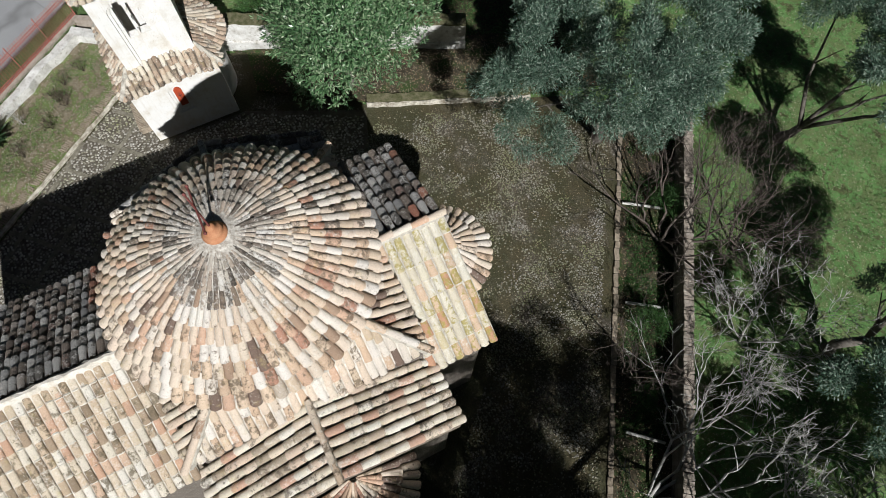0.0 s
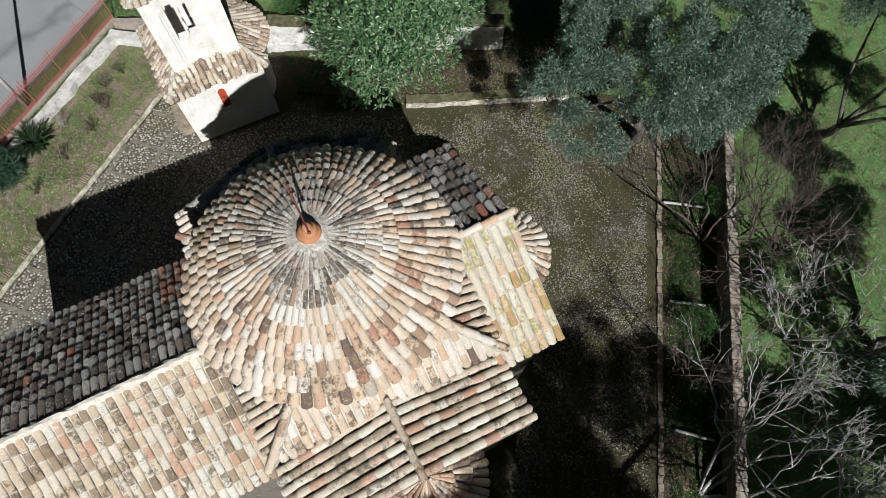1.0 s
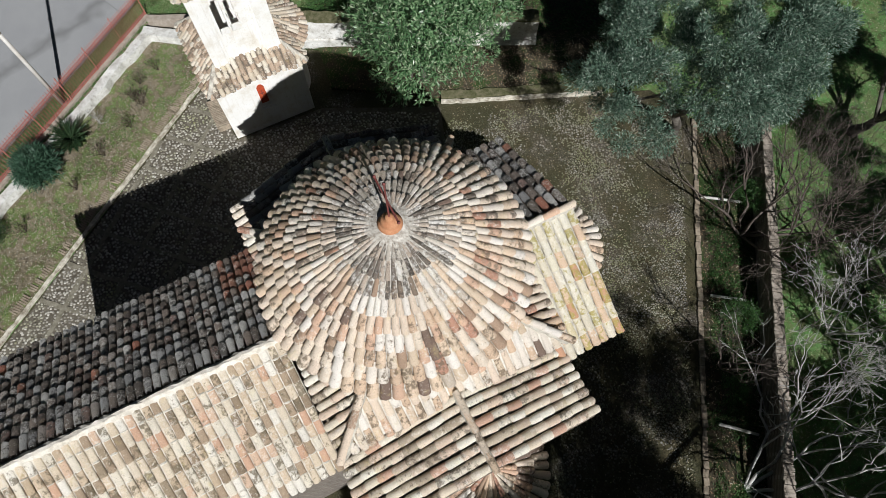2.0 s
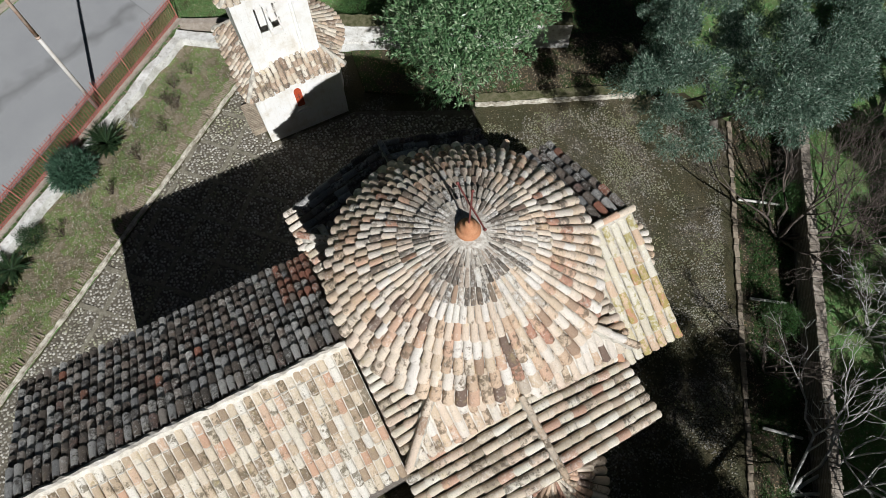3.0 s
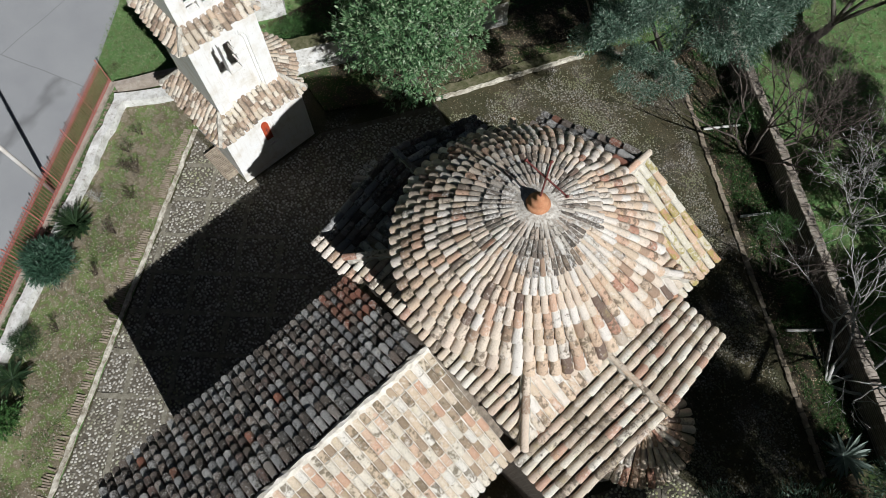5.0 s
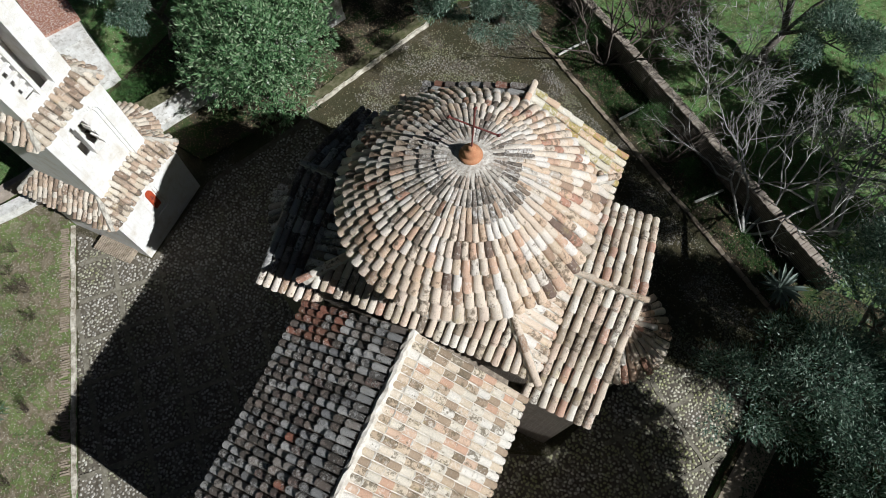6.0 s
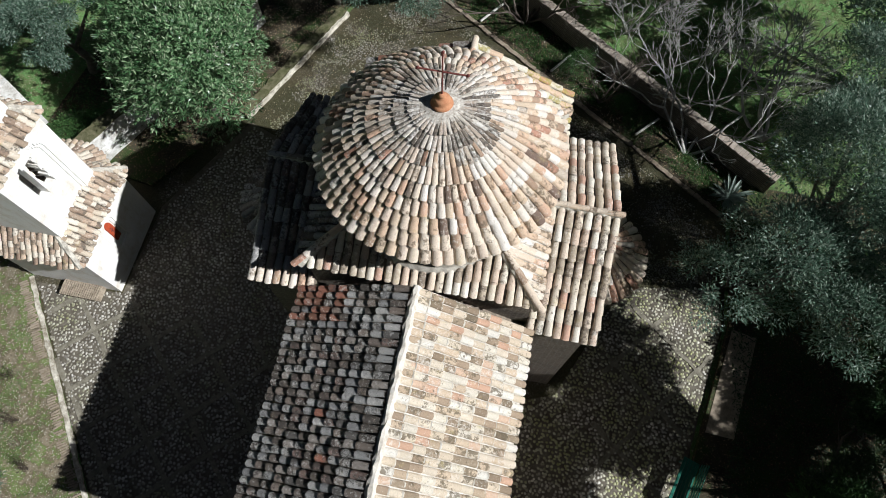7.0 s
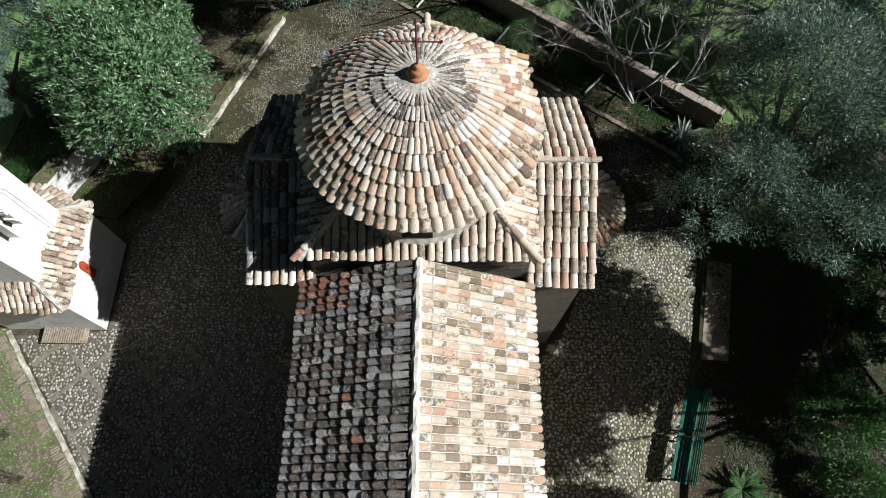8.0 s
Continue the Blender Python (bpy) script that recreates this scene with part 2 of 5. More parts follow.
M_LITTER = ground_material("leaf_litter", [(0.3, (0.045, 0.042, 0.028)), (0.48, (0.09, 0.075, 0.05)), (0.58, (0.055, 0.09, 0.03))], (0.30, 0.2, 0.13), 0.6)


def asphalt_material():
    """Worn grey asphalt with patches and a few meandering cracks."""
    k = Mat("asphalt", 0.92, 0.25)
    c = k.ramp(k.noise(0.6, 6, 0.6), [(0.3, (0.3, 0.302, 0.31)), (0.7, (0.345, 0.347, 0.35))])
    c = k.mix(0.5, c, k.ramp(k.noise(70, 3, 0.7), [(0.3, 0.55), (0.7, 1.0)]), "MULTIPLY")
    bent = k.node("VectorMath")
    k.plug(bent.inputs[0], k.pos())
    k.plug(bent.inputs[1], k.mix(0.9, k.node("TexNoise", Vector=k.pos(), Scale=0.9, Detail=2.0).outputs["Color"], (0.5, 0.5, 0.5)))
    crack = k.t.nodes.new("ShaderNodeTexVoronoi")
    crack.feature = "DISTANCE_TO_EDGE"
    k.plug(crack.inputs["Vector"], bent.outputs[0])
    crack.inputs["Scale"].default_value = 0.13
    line = k.ramp(crack.outputs["Distance"], [(0.0, 0.45), (0.0011, 0.0)])
    c = k.mix(line, c, (0.07, 0.068, 0.065))
    return k.done(c, k.noise(80, 4), 0.4, 0.01)


M_ASPHALT = asphalt_material()
M_KERB = plain_material("kerb_stone", (0.24, 0.2, 0.14), (0.8, 0.75, 0.64), 5, 0.9, 0.9)
M_BRICK = plain_material("old_brick", (0.23, 0.185, 0.135), (0.42, 0.35, 0.265), 5)
M_COPING = plain_material("wall_coping", (0.30, 0.25, 0.2), (0.46, 0.4, 0.34), 4)
M_BAND = plain_material("worn_band_stone", (0.11, 0.09, 0.07), (0.24, 0.21, 0.165), 5)
M_BANDSTONE = plain_material("pale_band_stone", (0.15, 0.135, 0.1), (0.3, 0.275, 0.215), 5)
M_MOSSWALL = plain_material("mossy_wall", (0.065, 0.075, 0.025), (0.2, 0.18, 0.11), 5, 0.9, 0.8)


def whitewash_material(name, stops):
    k = Mat(name, 0.9, 0.2)
    c = k.ramp(k.noise(2.4, 8, 0.75), stops)
    c = k.mix(k.ramp(k.noise(7, 6, 0.7), [(0.56, 0.0), (0.66, 0.7)]), c, (0.27, 0.24, 0.19))
    return k.done(c, k.noise(30, 5), 0.6, 0.02)


M_WHITEWALL = whitewash_material("whitewashed_wall", [(0.32, (0.34, 0.31, 0.26)), (0.46, (0.6, 0.58, 0.54)), (0.62, (0.76, 0.75, 0.72))])
M_GREYWALL = whitewash_material("weathered_wall_top", [(0.32, (0.34, 0.32, 0.28)), (0.46, (0.56, 0.545, 0.51)), (0.62, (0.72, 0.71, 0.68))])
M_RED = plain_material("red_oxide_paint", (0.38, 0.115, 0.09), (0.48, 0.18, 0.145), 6, 0.6)
M_SHUTTER = plain_material("red_shutter_paint", (0.42, 0.06, 0.025), (0.52, 0.1, 0.04), 5, 0.6)
M_RUST = plain_material("rusty_iron", (0.15, 0.04, 0.036), (0.24, 0.07, 0.06), 9, 0.7)
M_TERRA = plain_material("terracotta_knob", (0.46, 0.2, 0.1), (0.56, 0.28, 0.15), 8)
M_POLE = plain_material("painted_steel_pole", (0.5, 0.45, 0.4), (0.62, 0.6, 0.57), 2, 0.5)
M_POLE_RUST = plain_material("rusted_steel_pole", (0.42, 0.22, 0.13), (0.62, 0.54, 0.47), 4, 0.7)
M_GREEN = plain_material("green_bench_paint", (0.012, 0.11, 0.075), (0.02, 0.17, 0.12), 6, 0.3)
M_BARK = plain_material("olive_bark", (0.10, 0.085, 0.07), (0.2, 0.18, 0.155), 7, 0.95, 0.9)
M_FIG = plain_material("pale_fig_bark", (0.32, 0.31, 0.285), (0.6, 0.59, 0.56), 7, 0.85, 0.5)
M_TWIG = plain_material("brown_twig_bark", (0.09, 0.07, 0.058), (0.17, 0.14, 0.12), 7, 0.9, 0.5)
M_STEM = plain_material("garden_stem", (0.05, 0.038, 0.028), (0.1, 0.075, 0.055), 7, 0.9, 0.5)
M_WOODBAR = plain_material("bleached_wood", (0.55, 0.53, 0.48), (0.7, 0.69, 0.65), 6)
M_OLIVE = leaf_material("olive_leaf", [(0, (0.04, 0.085, 0.06)), (0.35, (0.105, 0.18, 0.125)), (0.75, (0.21, 0.31, 0.23)), (1, (0.48, 0.56, 0.47))], 0.36, 0.34)
M_LOQUAT = leaf_material("loquat_leaf", [(0, (0.05, 0.12, 0.05)), (0.45, (0.12, 0.235, 0.1)), (0.8, (0.24, 0.37, 0.19)), (1, (0.46, 0.53, 0.36))], 0.29)
M_SHRUB = leaf_material("shrub_leaf", [(0, (0.02, 0.05, 0.02)), (0.6, (0.04, 0.09, 0.035)), (1, (0.08, 0.14, 0.05))], 0.5)
M_BUSH = leaf_material("bush_leaf", [(0, (0.03, 0.075, 0.045)), (0.6, (0.06, 0.13, 0.08)), (1, (0.11, 0.2, 0.13))], 0.45)
M_CYCAD = leaf_material("cycad_frond", [(0, (0.015, 0.035, 0.015)), (0.7, (0.03, 0.06, 0.025)), (1, (0.06, 0.09, 0.04))], 0.4)
M_AGAVE = leaf_material("agave_leaf", [(0, (0.12, 0.17, 0.14)), (1, (0.24, 0.3, 0.25))], 0.5, 0.1)
M_BLADE = leaf_material("grass_blade", [(0, (0.085, 0.14, 0.045)), (0.55, (0.135, 0.24, 0.08)), (0.82, (0.21, 0.28, 0.12)), (1, (0.36, 0.36, 0.22))], 0.6)
M_IVY = leaf_material("ivy_leaf", [(0, (0.035, 0.09, 0.025)), (0.7, (0.07, 0.17, 0.045)), (1, (0.14, 0.25, 0.08))], 0.5)


# ---- building blocks ----
def link(name, mesh, material, parent=None, label="", smooth=False):
    ob = new(name, mesh)
    if material and not mesh.materials:
        mesh.materials.append(material)
    if smooth:
        mesh.polygons.foreach_set("use_smooth", [True] * len(mesh.polygons))
    if parent:
        ob.parent = parent
    return tagged(ob, label)


def part(name, bm, material, parent=None, label="", smooth=False):
    bmesh.ops.recalc_face_normals(bm, faces=bm.faces)
    mesh = bpy.data.meshes.new(name)
    bm.to_mesh(mesh)
    bm.free()
    return link(name, mesh, material, parent, label, smooth)


def raw(name, verts, faces, material, parent=None, label="", smooth=False):
    mesh = bpy.data.meshes.new(name)
    mesh.from_pydata([tuple(v) for v in verts], [], [tuple(f) for f in faces])
    return link(name, mesh, material, parent, label, smooth)


def thing(name, label, category, group="", at=(0, 0, 0)):
    ob = new(name)
    ob.location = at
    ob.empty_display_size = 0.2
    return tagged(ob, label, category, group)


def box(bm, x0, x1, y0, y1, z0, z1, bevel=0.0):
    m = Matrix.LocRotScale(((x0 + x1) / 2, (y0 + y1) / 2, (z0 + z1) / 2), None, (abs(x1 - x0), abs(y1 - y0), abs(z1 - z0)))
    made = bmesh.ops.create_cube(bm, size=1, matrix=m)["verts"]
    if bevel:
        edges = list({e for v in made for e in v.link_edges})
        bmesh.ops.bevel(bm, geom=edges, offset=bevel, segments=1, affect="EDGES")


def prism(bm, outline, z0, z1):
    """An upright solid over a flat outline."""
    low = [bm.verts.new((x, y, z0)) for x, y in outline]
    top = [bm.verts.new((x, y, z1)) for x, y in outline]
    n = len(outline)
    bm.faces.new(low[::-1])
    bm.faces.new(top)
    for i in range(n):
        bm.faces.new((low[i], low[(i + 1) % n], top[(i + 1) % n], top[i]))


def strip(bm, a, b, width, z0, z1, step=0.6, wobble=0.02, seed=1):
    """A long low bar from a to b on the ground, its edges slightly uneven."""
    rng = random.Random(seed)
    a, b = Vector((*a, 0)), Vector((*b, 0))
    d = (b - a).normalized()
    s = Vector((-d.y, d.x, 0))
    n = max(2, int((b - a).length / step))
    rows = []
    for i in range(n + 1):
        c = a.lerp(b, i / n)
        w0, w1 = (width / 2 + rng.uniform(-wobble, wobble) for _ in range(2))
        h = rng.uniform(-wobble, wobble) * 0.5
        rows.append([bm.verts.new((c + s * q + Vector((0, 0, z)))) for q, z in ((-w0, z0), (-w0, z1 + h), (w1, z1 + h), (w1, z0))])
    for r, q in zip(rows, rows[1:]):
        for j in range(3):
            bm.faces.new((r[j], r[j + 1], q[j + 1], q[j]))
    bm.faces.new(rows[0])
    bm.faces.new(rows[-1][::-1])


def tube(verts, faces, path, radii, sides=6):
    """Adds a tapered tube along a path to the lists."""
    start = len(verts)
    path = [Vector(p) for p in path]
    for i, p in enumerate(path):
        d = (path[min(i + 1, len(path) - 1)] - path[max(i - 1, 0)]).normalized()
        u = d.orthogonal().normalized()
        w = d.cross(u)
        for k in range(sides):
            a = 2 * math.pi * k / sides
            verts.append(p + (u * math.cos(a) + w * math.sin(a)) * radii[i])
    for i in range(len(path) - 1):
        for k in range(sides):
            q = start + i * sides
            faces.append((q + k, q + (k + 1) % sides, q + sides + (k + 1) % sides, q + sides + k))
    faces.append(tuple(start + k for k in range(sides))[::-1])
    faces.append(tuple(start + (len(path) - 1) * sides + k for k in range(sides)))


# ---- clay roof tiles ----
def tile_mesh(length, top, foot, seed, round_=0.8):
    """A half-round tapered clay tile: top end at the origin, running down +y, its hollow side down."""
    rng = random.Random(seed)
    verts, faces, n, thick = [], [], 7, 0.021
    rows = []
    for y, w, lift in ((0.0, top, 0.0), (length, foot, 0.012)):
        wob = [(1 + rng.uniform(-0.03, 0.03), rng.uniform(-0.008, 0.008)) for _ in range(n + 1)]
        for shell in (0, 1):
            r = w / 2 - shell * thick
            rows.append([(-r * math.cos(math.pi * i / n) * j, y + dy + (0.022 * math.sin(math.pi * i / n) if y else 0.0), lift + r * round_ * math.sin(math.pi * i / n) * j) for i, (j, dy) in enumerate(wob)])

    def band(a, b, flip=False):
        s = len(verts)
        verts.extend(a + b)
        m = len(a)
        for i in range(m - 1):
            f = (s + i, s + i + 1, s + m + i + 1, s + m + i)
            faces.append(f[::-1] if flip else f)

    band(rows[0], rows[2])
    band(rows[1], rows[3], True)
    band(rows[2], rows[3])
    band([rows[0][0], rows[2][0]], [rows[1][0], rows[3][0]], True)
    band([rows[0][-1], rows[2][-1]], [rows[1][-1], rows[3][-1]])
    mesh = bpy.data.meshes.new("roof_tile")
    mesh.from_pydata(verts, [], faces)
    mesh.polygons.foreach_set("material_index", [1 if 2 * n <= k < 3 * n else 0 for k in range(len(faces))])
    mesh.polygons.foreach_set("use_smooth", [k < n for k in range(len(faces))])
    return mesh


TILE_CACHE = {}


def tile_variant(length, top, foot, material, rng, round_=0.8):
    key = (round(length, 2), round(top, 3), round(foot, 3), material.name, round_, rng.randrange(4))
    if key not in TILE_CACHE:
        mesh = tile_mesh(length, top, foot, key[-1] + 7, round_)
        mesh.materials.append(material)
        mesh.materials.append(M_LIME if material in (M_TILE_NAVE, M_TILE_MOSS) else M_DECK)
        TILE_CACHE[key] = mesh
    return TILE_CACHE[key]


def tile_frame(at, down, normal, rng, loose=1.0, lift=5.0):
    down = down.normalized()
    normal = (normal - down * normal.dot(down)).normalized()
    across = down.cross(normal)
    m = Matrix((across, down, normal)).transposed().to_4x4()
    m.translation = at
    jig = Matrix.LocRotScale((rng.gauss(0, 0.006) * loose, rng.gauss(0, 0.012) * loose, rng.uniform(0, 0.008)),
                             Euler((radians(rng.gauss(lift, 1.1)), radians(rng.gauss(0, 2.2) * loose), radians(rng.gauss(0, 1.1) * loose))), None)
    return m @ jig


def slope_tiles(origin, across, down, normal, columns, spacing, span, material, rng, exposed=0.36, foot=None, loose=1.0, odd=None, round_=0.8, lift=5.0, taper=0.78):
    """Tile poses for one flat slope. origin: top of the first column; span(u) gives where a column starts and ends down the slope."""
    jobs = []
    foot = foot or spacing * 0.93
    for c in range(columns):
        u = (c + 0.5) * spacing
        d0, d1 = span(u)
        if d1 - d0 < 0.12:
            continue
        rows = max(1, round((d1 - d0) / exposed))
        e = (d1 - d0) / rows
        shift = rng.uniform(-0.015, 0.015)
        for r in range(rows):
            mat_ = odd(c, r, rng) if odd else material
            d = d0 + r * e + (shift if r else 0)
            lap = 0.07 if r else 0.0
            at = origin + across * u + down * (d - lap) + normal * (0.012 if r else 0.0)
            jobs.append((tile_variant(e + lap + 0.02, foot * taper, foot, mat_, rng, round_), tile_frame(at, down, normal, rng, loose, lift)))
    return jobs


def deck(name, origin, across, down, normal, columns, spacing, span, parent, depth=0.07, material=None, raised=0.0):
    """The bed of channel tiles under a slope: a ribbed sheet with hollows between the cover tiles."""
    verts, faces = [], []
    for c in range(columns):
        for k, (q, h) in enumerate(((0.0, -depth * 0.55), (0.18, -depth * 0.25), (0.5, 0.0), (0.82, -depth * 0.25), (1.0, -depth * 0.55))):
            u = (c + q) * spacing
            d0, d1 = span(min(max(u, spacing * 0.5), (columns - 0.5) * spacing))
            for d, low in ((d0 - 0.02, 0), (d1 - 0.03, 0), (d1 - 0.03, 0.1), (d0 - 0.02, 0.1)):
                verts.append(origin + across * u + down * d + normal * (h + raised - low))
    n = len(verts) // 4
    for i in range(n - 1):
        for j in range(4):
            faces.append((4 * i + j, 4 * i + (j + 1) % 4, 4 * i + 4 + (j + 1) % 4, 4 * i + 4 + j))
    faces.append((0, 1, 2, 3))
    faces.append((4 * n - 1, 4 * n - 2, 4 * n - 3, 4 * n - 4))
    return raw(name, verts, faces, material or M_DECK, parent)


def ridge_line(name, a, b, parent, material, width=0.22, rng=None):
    """A ridge or hip: a mortar bed running along it."""
    rng = rng or random.Random(3)
    a, b = Vector(a), Vector(b)
    d = (b - a).normalized()
    side = d.cross(Vector((0, 0, 1))).normalized()
    up = side.cross(d)
    verts, faces = [], []
    n = max(2, int((b - a).length / 0.13))
    prof = [(-0.62, -0.09), (-0.5, 0.02), (-0.2, 0.075), (0.2, 0.075), (0.5, 0.02), (0.62, -0.09)]
    for i in range(n + 1):
        c = a.lerp(b, i / n)
        for s, h in prof:
            verts.append(c + side * (s * width + rng.uniform(-0.022, 0.022)) + up * (h + rng.uniform(-0.014, 0.014)))
    k = len(prof)
    for i in range(n):
        for j in range(k - 1):
            faces.append((i * k + j, i * k + j + 1, i * k + k + j + 1, i * k + k + j))
    faces.append(tuple(range(k)))
    faces.append(tuple(range(n * k, n * k + k))[::-1])
    bed = raw(name, verts, faces, material, parent)
    return bed


def world_of(o):
    up = world_of(o.parent) @ o.matrix_parent_inverse if o.parent else Matrix()
    return up @ o.matrix_basis


def adopt(ob, parent):
    ob.parent = parent
    ob.matrix_parent_inverse = world_of(parent).inverted()


# ---- ground ----
W_KERB = ((-13.75, -2.22), (-3.05, -16.4))
E_KERB = ((-3.5, 13.7), (9.6, 4.7))
E_WALL = ((-3.6, 16.5), (10.95, 6.1))

bm = bmesh.new()
prism(bm, [(-1500, -1500), (1500, -1500), (1500, 1500), (-1500, 1500)], -0.6, -0.02)
tagged(part("ground", bm, M_GRASS), "bright green winter meadow with small tufts", "ground", kind="structure")

bm = bmesh.new()
prism(bm, [(-13.7, -2.15), (-2.95, -16.35), (-2, -22), (14, -22), (9, -7), (8.6, -3.2), (9.6, 0.7), (9.6, 4.7), (-3.5, 13.7), (-5.4, 13.0), (-8.5, 5.5), (-13.2, 2.0)], -0.3, 0.0)
tagged(part("pavement", bm, M_COBBLE), "yard paved with small river cobbles, mossy in places", "pavement", kind="structure")

pavement = bpy.data.objects["pavement"]
def in_outline(x, y, outline):
    hit = False
    for (xa, ya), (xb, yb) in zip(outline, outline[1:] + outline[:1]):
        if (ya > y) != (yb > y) and x < (xb - xa) * (y - ya) / (yb - ya) + xa:
            hit = not hit
    return hit


def band_grid(outline, middle, turn, pitch, count, width=0.15):
    """Crossing bands of worn stone that divide the cobbles into squares."""
    for way in (turn, turn + 90):
        d = Vector((math.cos(radians(way)), math.sin(radians(way))))
        n = Vector((-d.y, d.x))
        for k in range(-count, count + 1):
            run = [q for q in (Vector(middle) + n * (pitch * k) + d * (0.1 * i) for i in range(-120, 121)) if in_outline(q.x, q.y, outline)]
            if len(run) > 8:
                b = bmesh.new()
                strip(b, run[0], run[-1], width, -0.05, 0.026, 0.25, 0.03, k + 40)
                adopt(part("stone_band", b, M_BANDSTONE), pavement)


band_grid([(-13.5, -2.4), (-5.5, -12.9), (-4.6, -9.4), (-4.6, -2.9), (-10.4, -2.3)], (-10.9, -3.54), 45, 1.41, 5)
band_grid([(5.6, -2.2), (5.3, -6.6), (7.9, -6.6), (8.6, -3.1), (9.5, 0.5), (6.6, 1.2)], (8.75, -1.0), 51, 1.9, 3, 0.14)

bm = bmesh.new()
prism(bm, [(-13.85, -2.15), (-3.1, -16.45), (-6.0, -17.9), (-16.5, -3.7), (-15.0, -1.3), (-13.9, -1.2)], -0.3, 0.05)
tagged(part("garden_bed", bm, M_EARTH), "flower bed of bare earth with thin grass and prunings", "flower bed", kind="structure")

bm = bmesh.new()
prism(bm, [(-8.75, 5.5), (-6.3, 11.2), (-5.4, 14.0), (-8.2, 14.5), (-13.0, 2.2), (-11.0, 1.9)], -0.3, 0.16)
tagged(part("garden_bed_north", bm, M_LITTER), "planted bed of dark earth strewn with fallen leaves", "flower bed", kind="structure")

bm = bmesh.new()
prism(bm, [(-13.3, 1.7), (-8.5, 9.9), (-8.3, 14.6), (-14.5, 14.0), (-16.0, 3.4)], -0.3, 0.04)
tagged(part("back_garden", bm, M_LITTER), "shaded earth and ivy behind the whitewashed wall", "ground", kind="structure")

bm = bmesh.new()
prism(bm, [(-3.6, 13.85), (9.7, 4.75), (10.5, 6.4), (-3.8, 16.6)], -0.3, 0.03)
tagged(part("garden_strip", bm, M_LITTER), "narrow overgrown strip of litter between edging and wall", "flower bed", kind="structure")

bm = bmesh.new()
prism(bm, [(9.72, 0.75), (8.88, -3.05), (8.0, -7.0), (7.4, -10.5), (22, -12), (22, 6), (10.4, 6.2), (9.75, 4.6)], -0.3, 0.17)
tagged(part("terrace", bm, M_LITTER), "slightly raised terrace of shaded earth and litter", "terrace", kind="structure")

bm = bmesh.new()
prism(bm, [(-18.5, -3.9), (-14.2, -9.5), (-10.0, -15.1), (-16, -20), (-22.2, -8.2), (-29, 1.5), (-27, 6), (-22.4, 0.2)], -0.3, 0.012)
tagged(part("road", bm, M_ASPHALT), "grey worn asphalt road with fine cracks", "road", kind="structure")
bm = bmesh.new()
strip(bm, (-22.35, -8.3), (-16.2, -20.3), 0.22, -0.2, 0.14, 1.0, 0.01)
tagged(part("road_kerb", bm, M_COPING), "low stone kerb along the far side of the road", "kerb", kind="structure")

bm = bmesh.new()
strip(bm, *W_KERB, 0.13, -0.1, 0.07, 0.22, 0.026)
tagged(part("garden_kerb", bm, M_KERB), "pale worn stone kerb edging the flower bed", "kerb", kind="structure")
bm = bmesh.new()
strip(bm, *E_KERB, 0.12, -0.1, 0.045, 0.3, 0.03)
path_edging = tagged(part("path_edging", bm, M_BAND), "low brick edging along the cobbled yard", "kerb", kind="structure")
bm = bmesh.new()
strip(bm, (-8.74, 5.5), (-6.3, 11.3), 0.34, -0.1, 0.25, 0.25, 0.04)
moss_wall = tagged(part("bed_wall", bm, M_MOSSWALL), "low mossy retaining wall of the planted bed", "wall", kind="structure")
bm = bmesh.new()
strip(bm, (-8.52, 5.4), (-6.08, 11.2), 0.08, -0.1, 0.2, 0.2, 0.03)
part("edge_course", bm, M_KERB, moss_wall, "pale stone edge course")
bm = bmesh.new()
strip(bm, *E_WALL, 0.3, -0.1, 0.98, 0.7, 0.015)
stone_wall = tagged(part("boundary_wall", bm, M_STONE), "waist-high stone boundary wall with a brick coping", "wall", kind="structure")
bm = bmesh.new()
strip(bm, (-13.75, 1.4), (-9.45, 10.1), 0.34, -0.1, 1.36, 0.7, 0.02)
back_wall = tagged(part("back_wall", bm, M_WHITEWALL), "whitewashed garden wall with a mossy top", "wall", kind="structure")
bm = bmesh.new()
strip(bm, (-13.85, 1.45), (-9.55, 10.15), 0.54, 1.36, 1.42, 0.3, 0.04)
part("wall_top", bm, M_MOSSWALL, back_wall, "moss-grown wall top")
bm = bmesh.new()
strip(bm, (-13.57, 1.33), (-9.27, 10.03), 0.1, -0.1, 0.46, 0.4, 0.025)
part("plinth", bm, M_GREYWALL, back_wall, "bare grey footing of the wall")
bm = bmesh.new()
strip(bm, (-16.6, -3.65), (-8.6, -14.35), 0.34, -0.1, 0.42, 0.4, 0.06)
strip(bm, (-16.7, -3.75), (-15.1, -1.3), 0.42, -0.1, 0.43, 0.6, 0.04)
tagged(part("low_wall", bm, M_GREYWALL), "low whitewashed wall with a broken, weathered top", "wall", kind="structure")
bm = bmesh.new()
strip(bm, (-17.2, -3.4), (-15.9, -0.6), 0.24, -0.1, 0.5, 0.5, 0.02)
tagged(part("side_wall", bm, M_COPING), "low dark plot wall beside the tower", "wall", kind="structure")

# ---- church ----
church = thing("church", "small Byzantine brick church with a tiled dome and cross-shaped tiled roofs", "church")
ROOF = random.Random(11)


def solid(name, build, material=None, label=""):
    b = bmesh.new()
    build(b)
    ob = part(name, b, material or M_STONE, None, label)
    adopt(ob, church)
    return ob


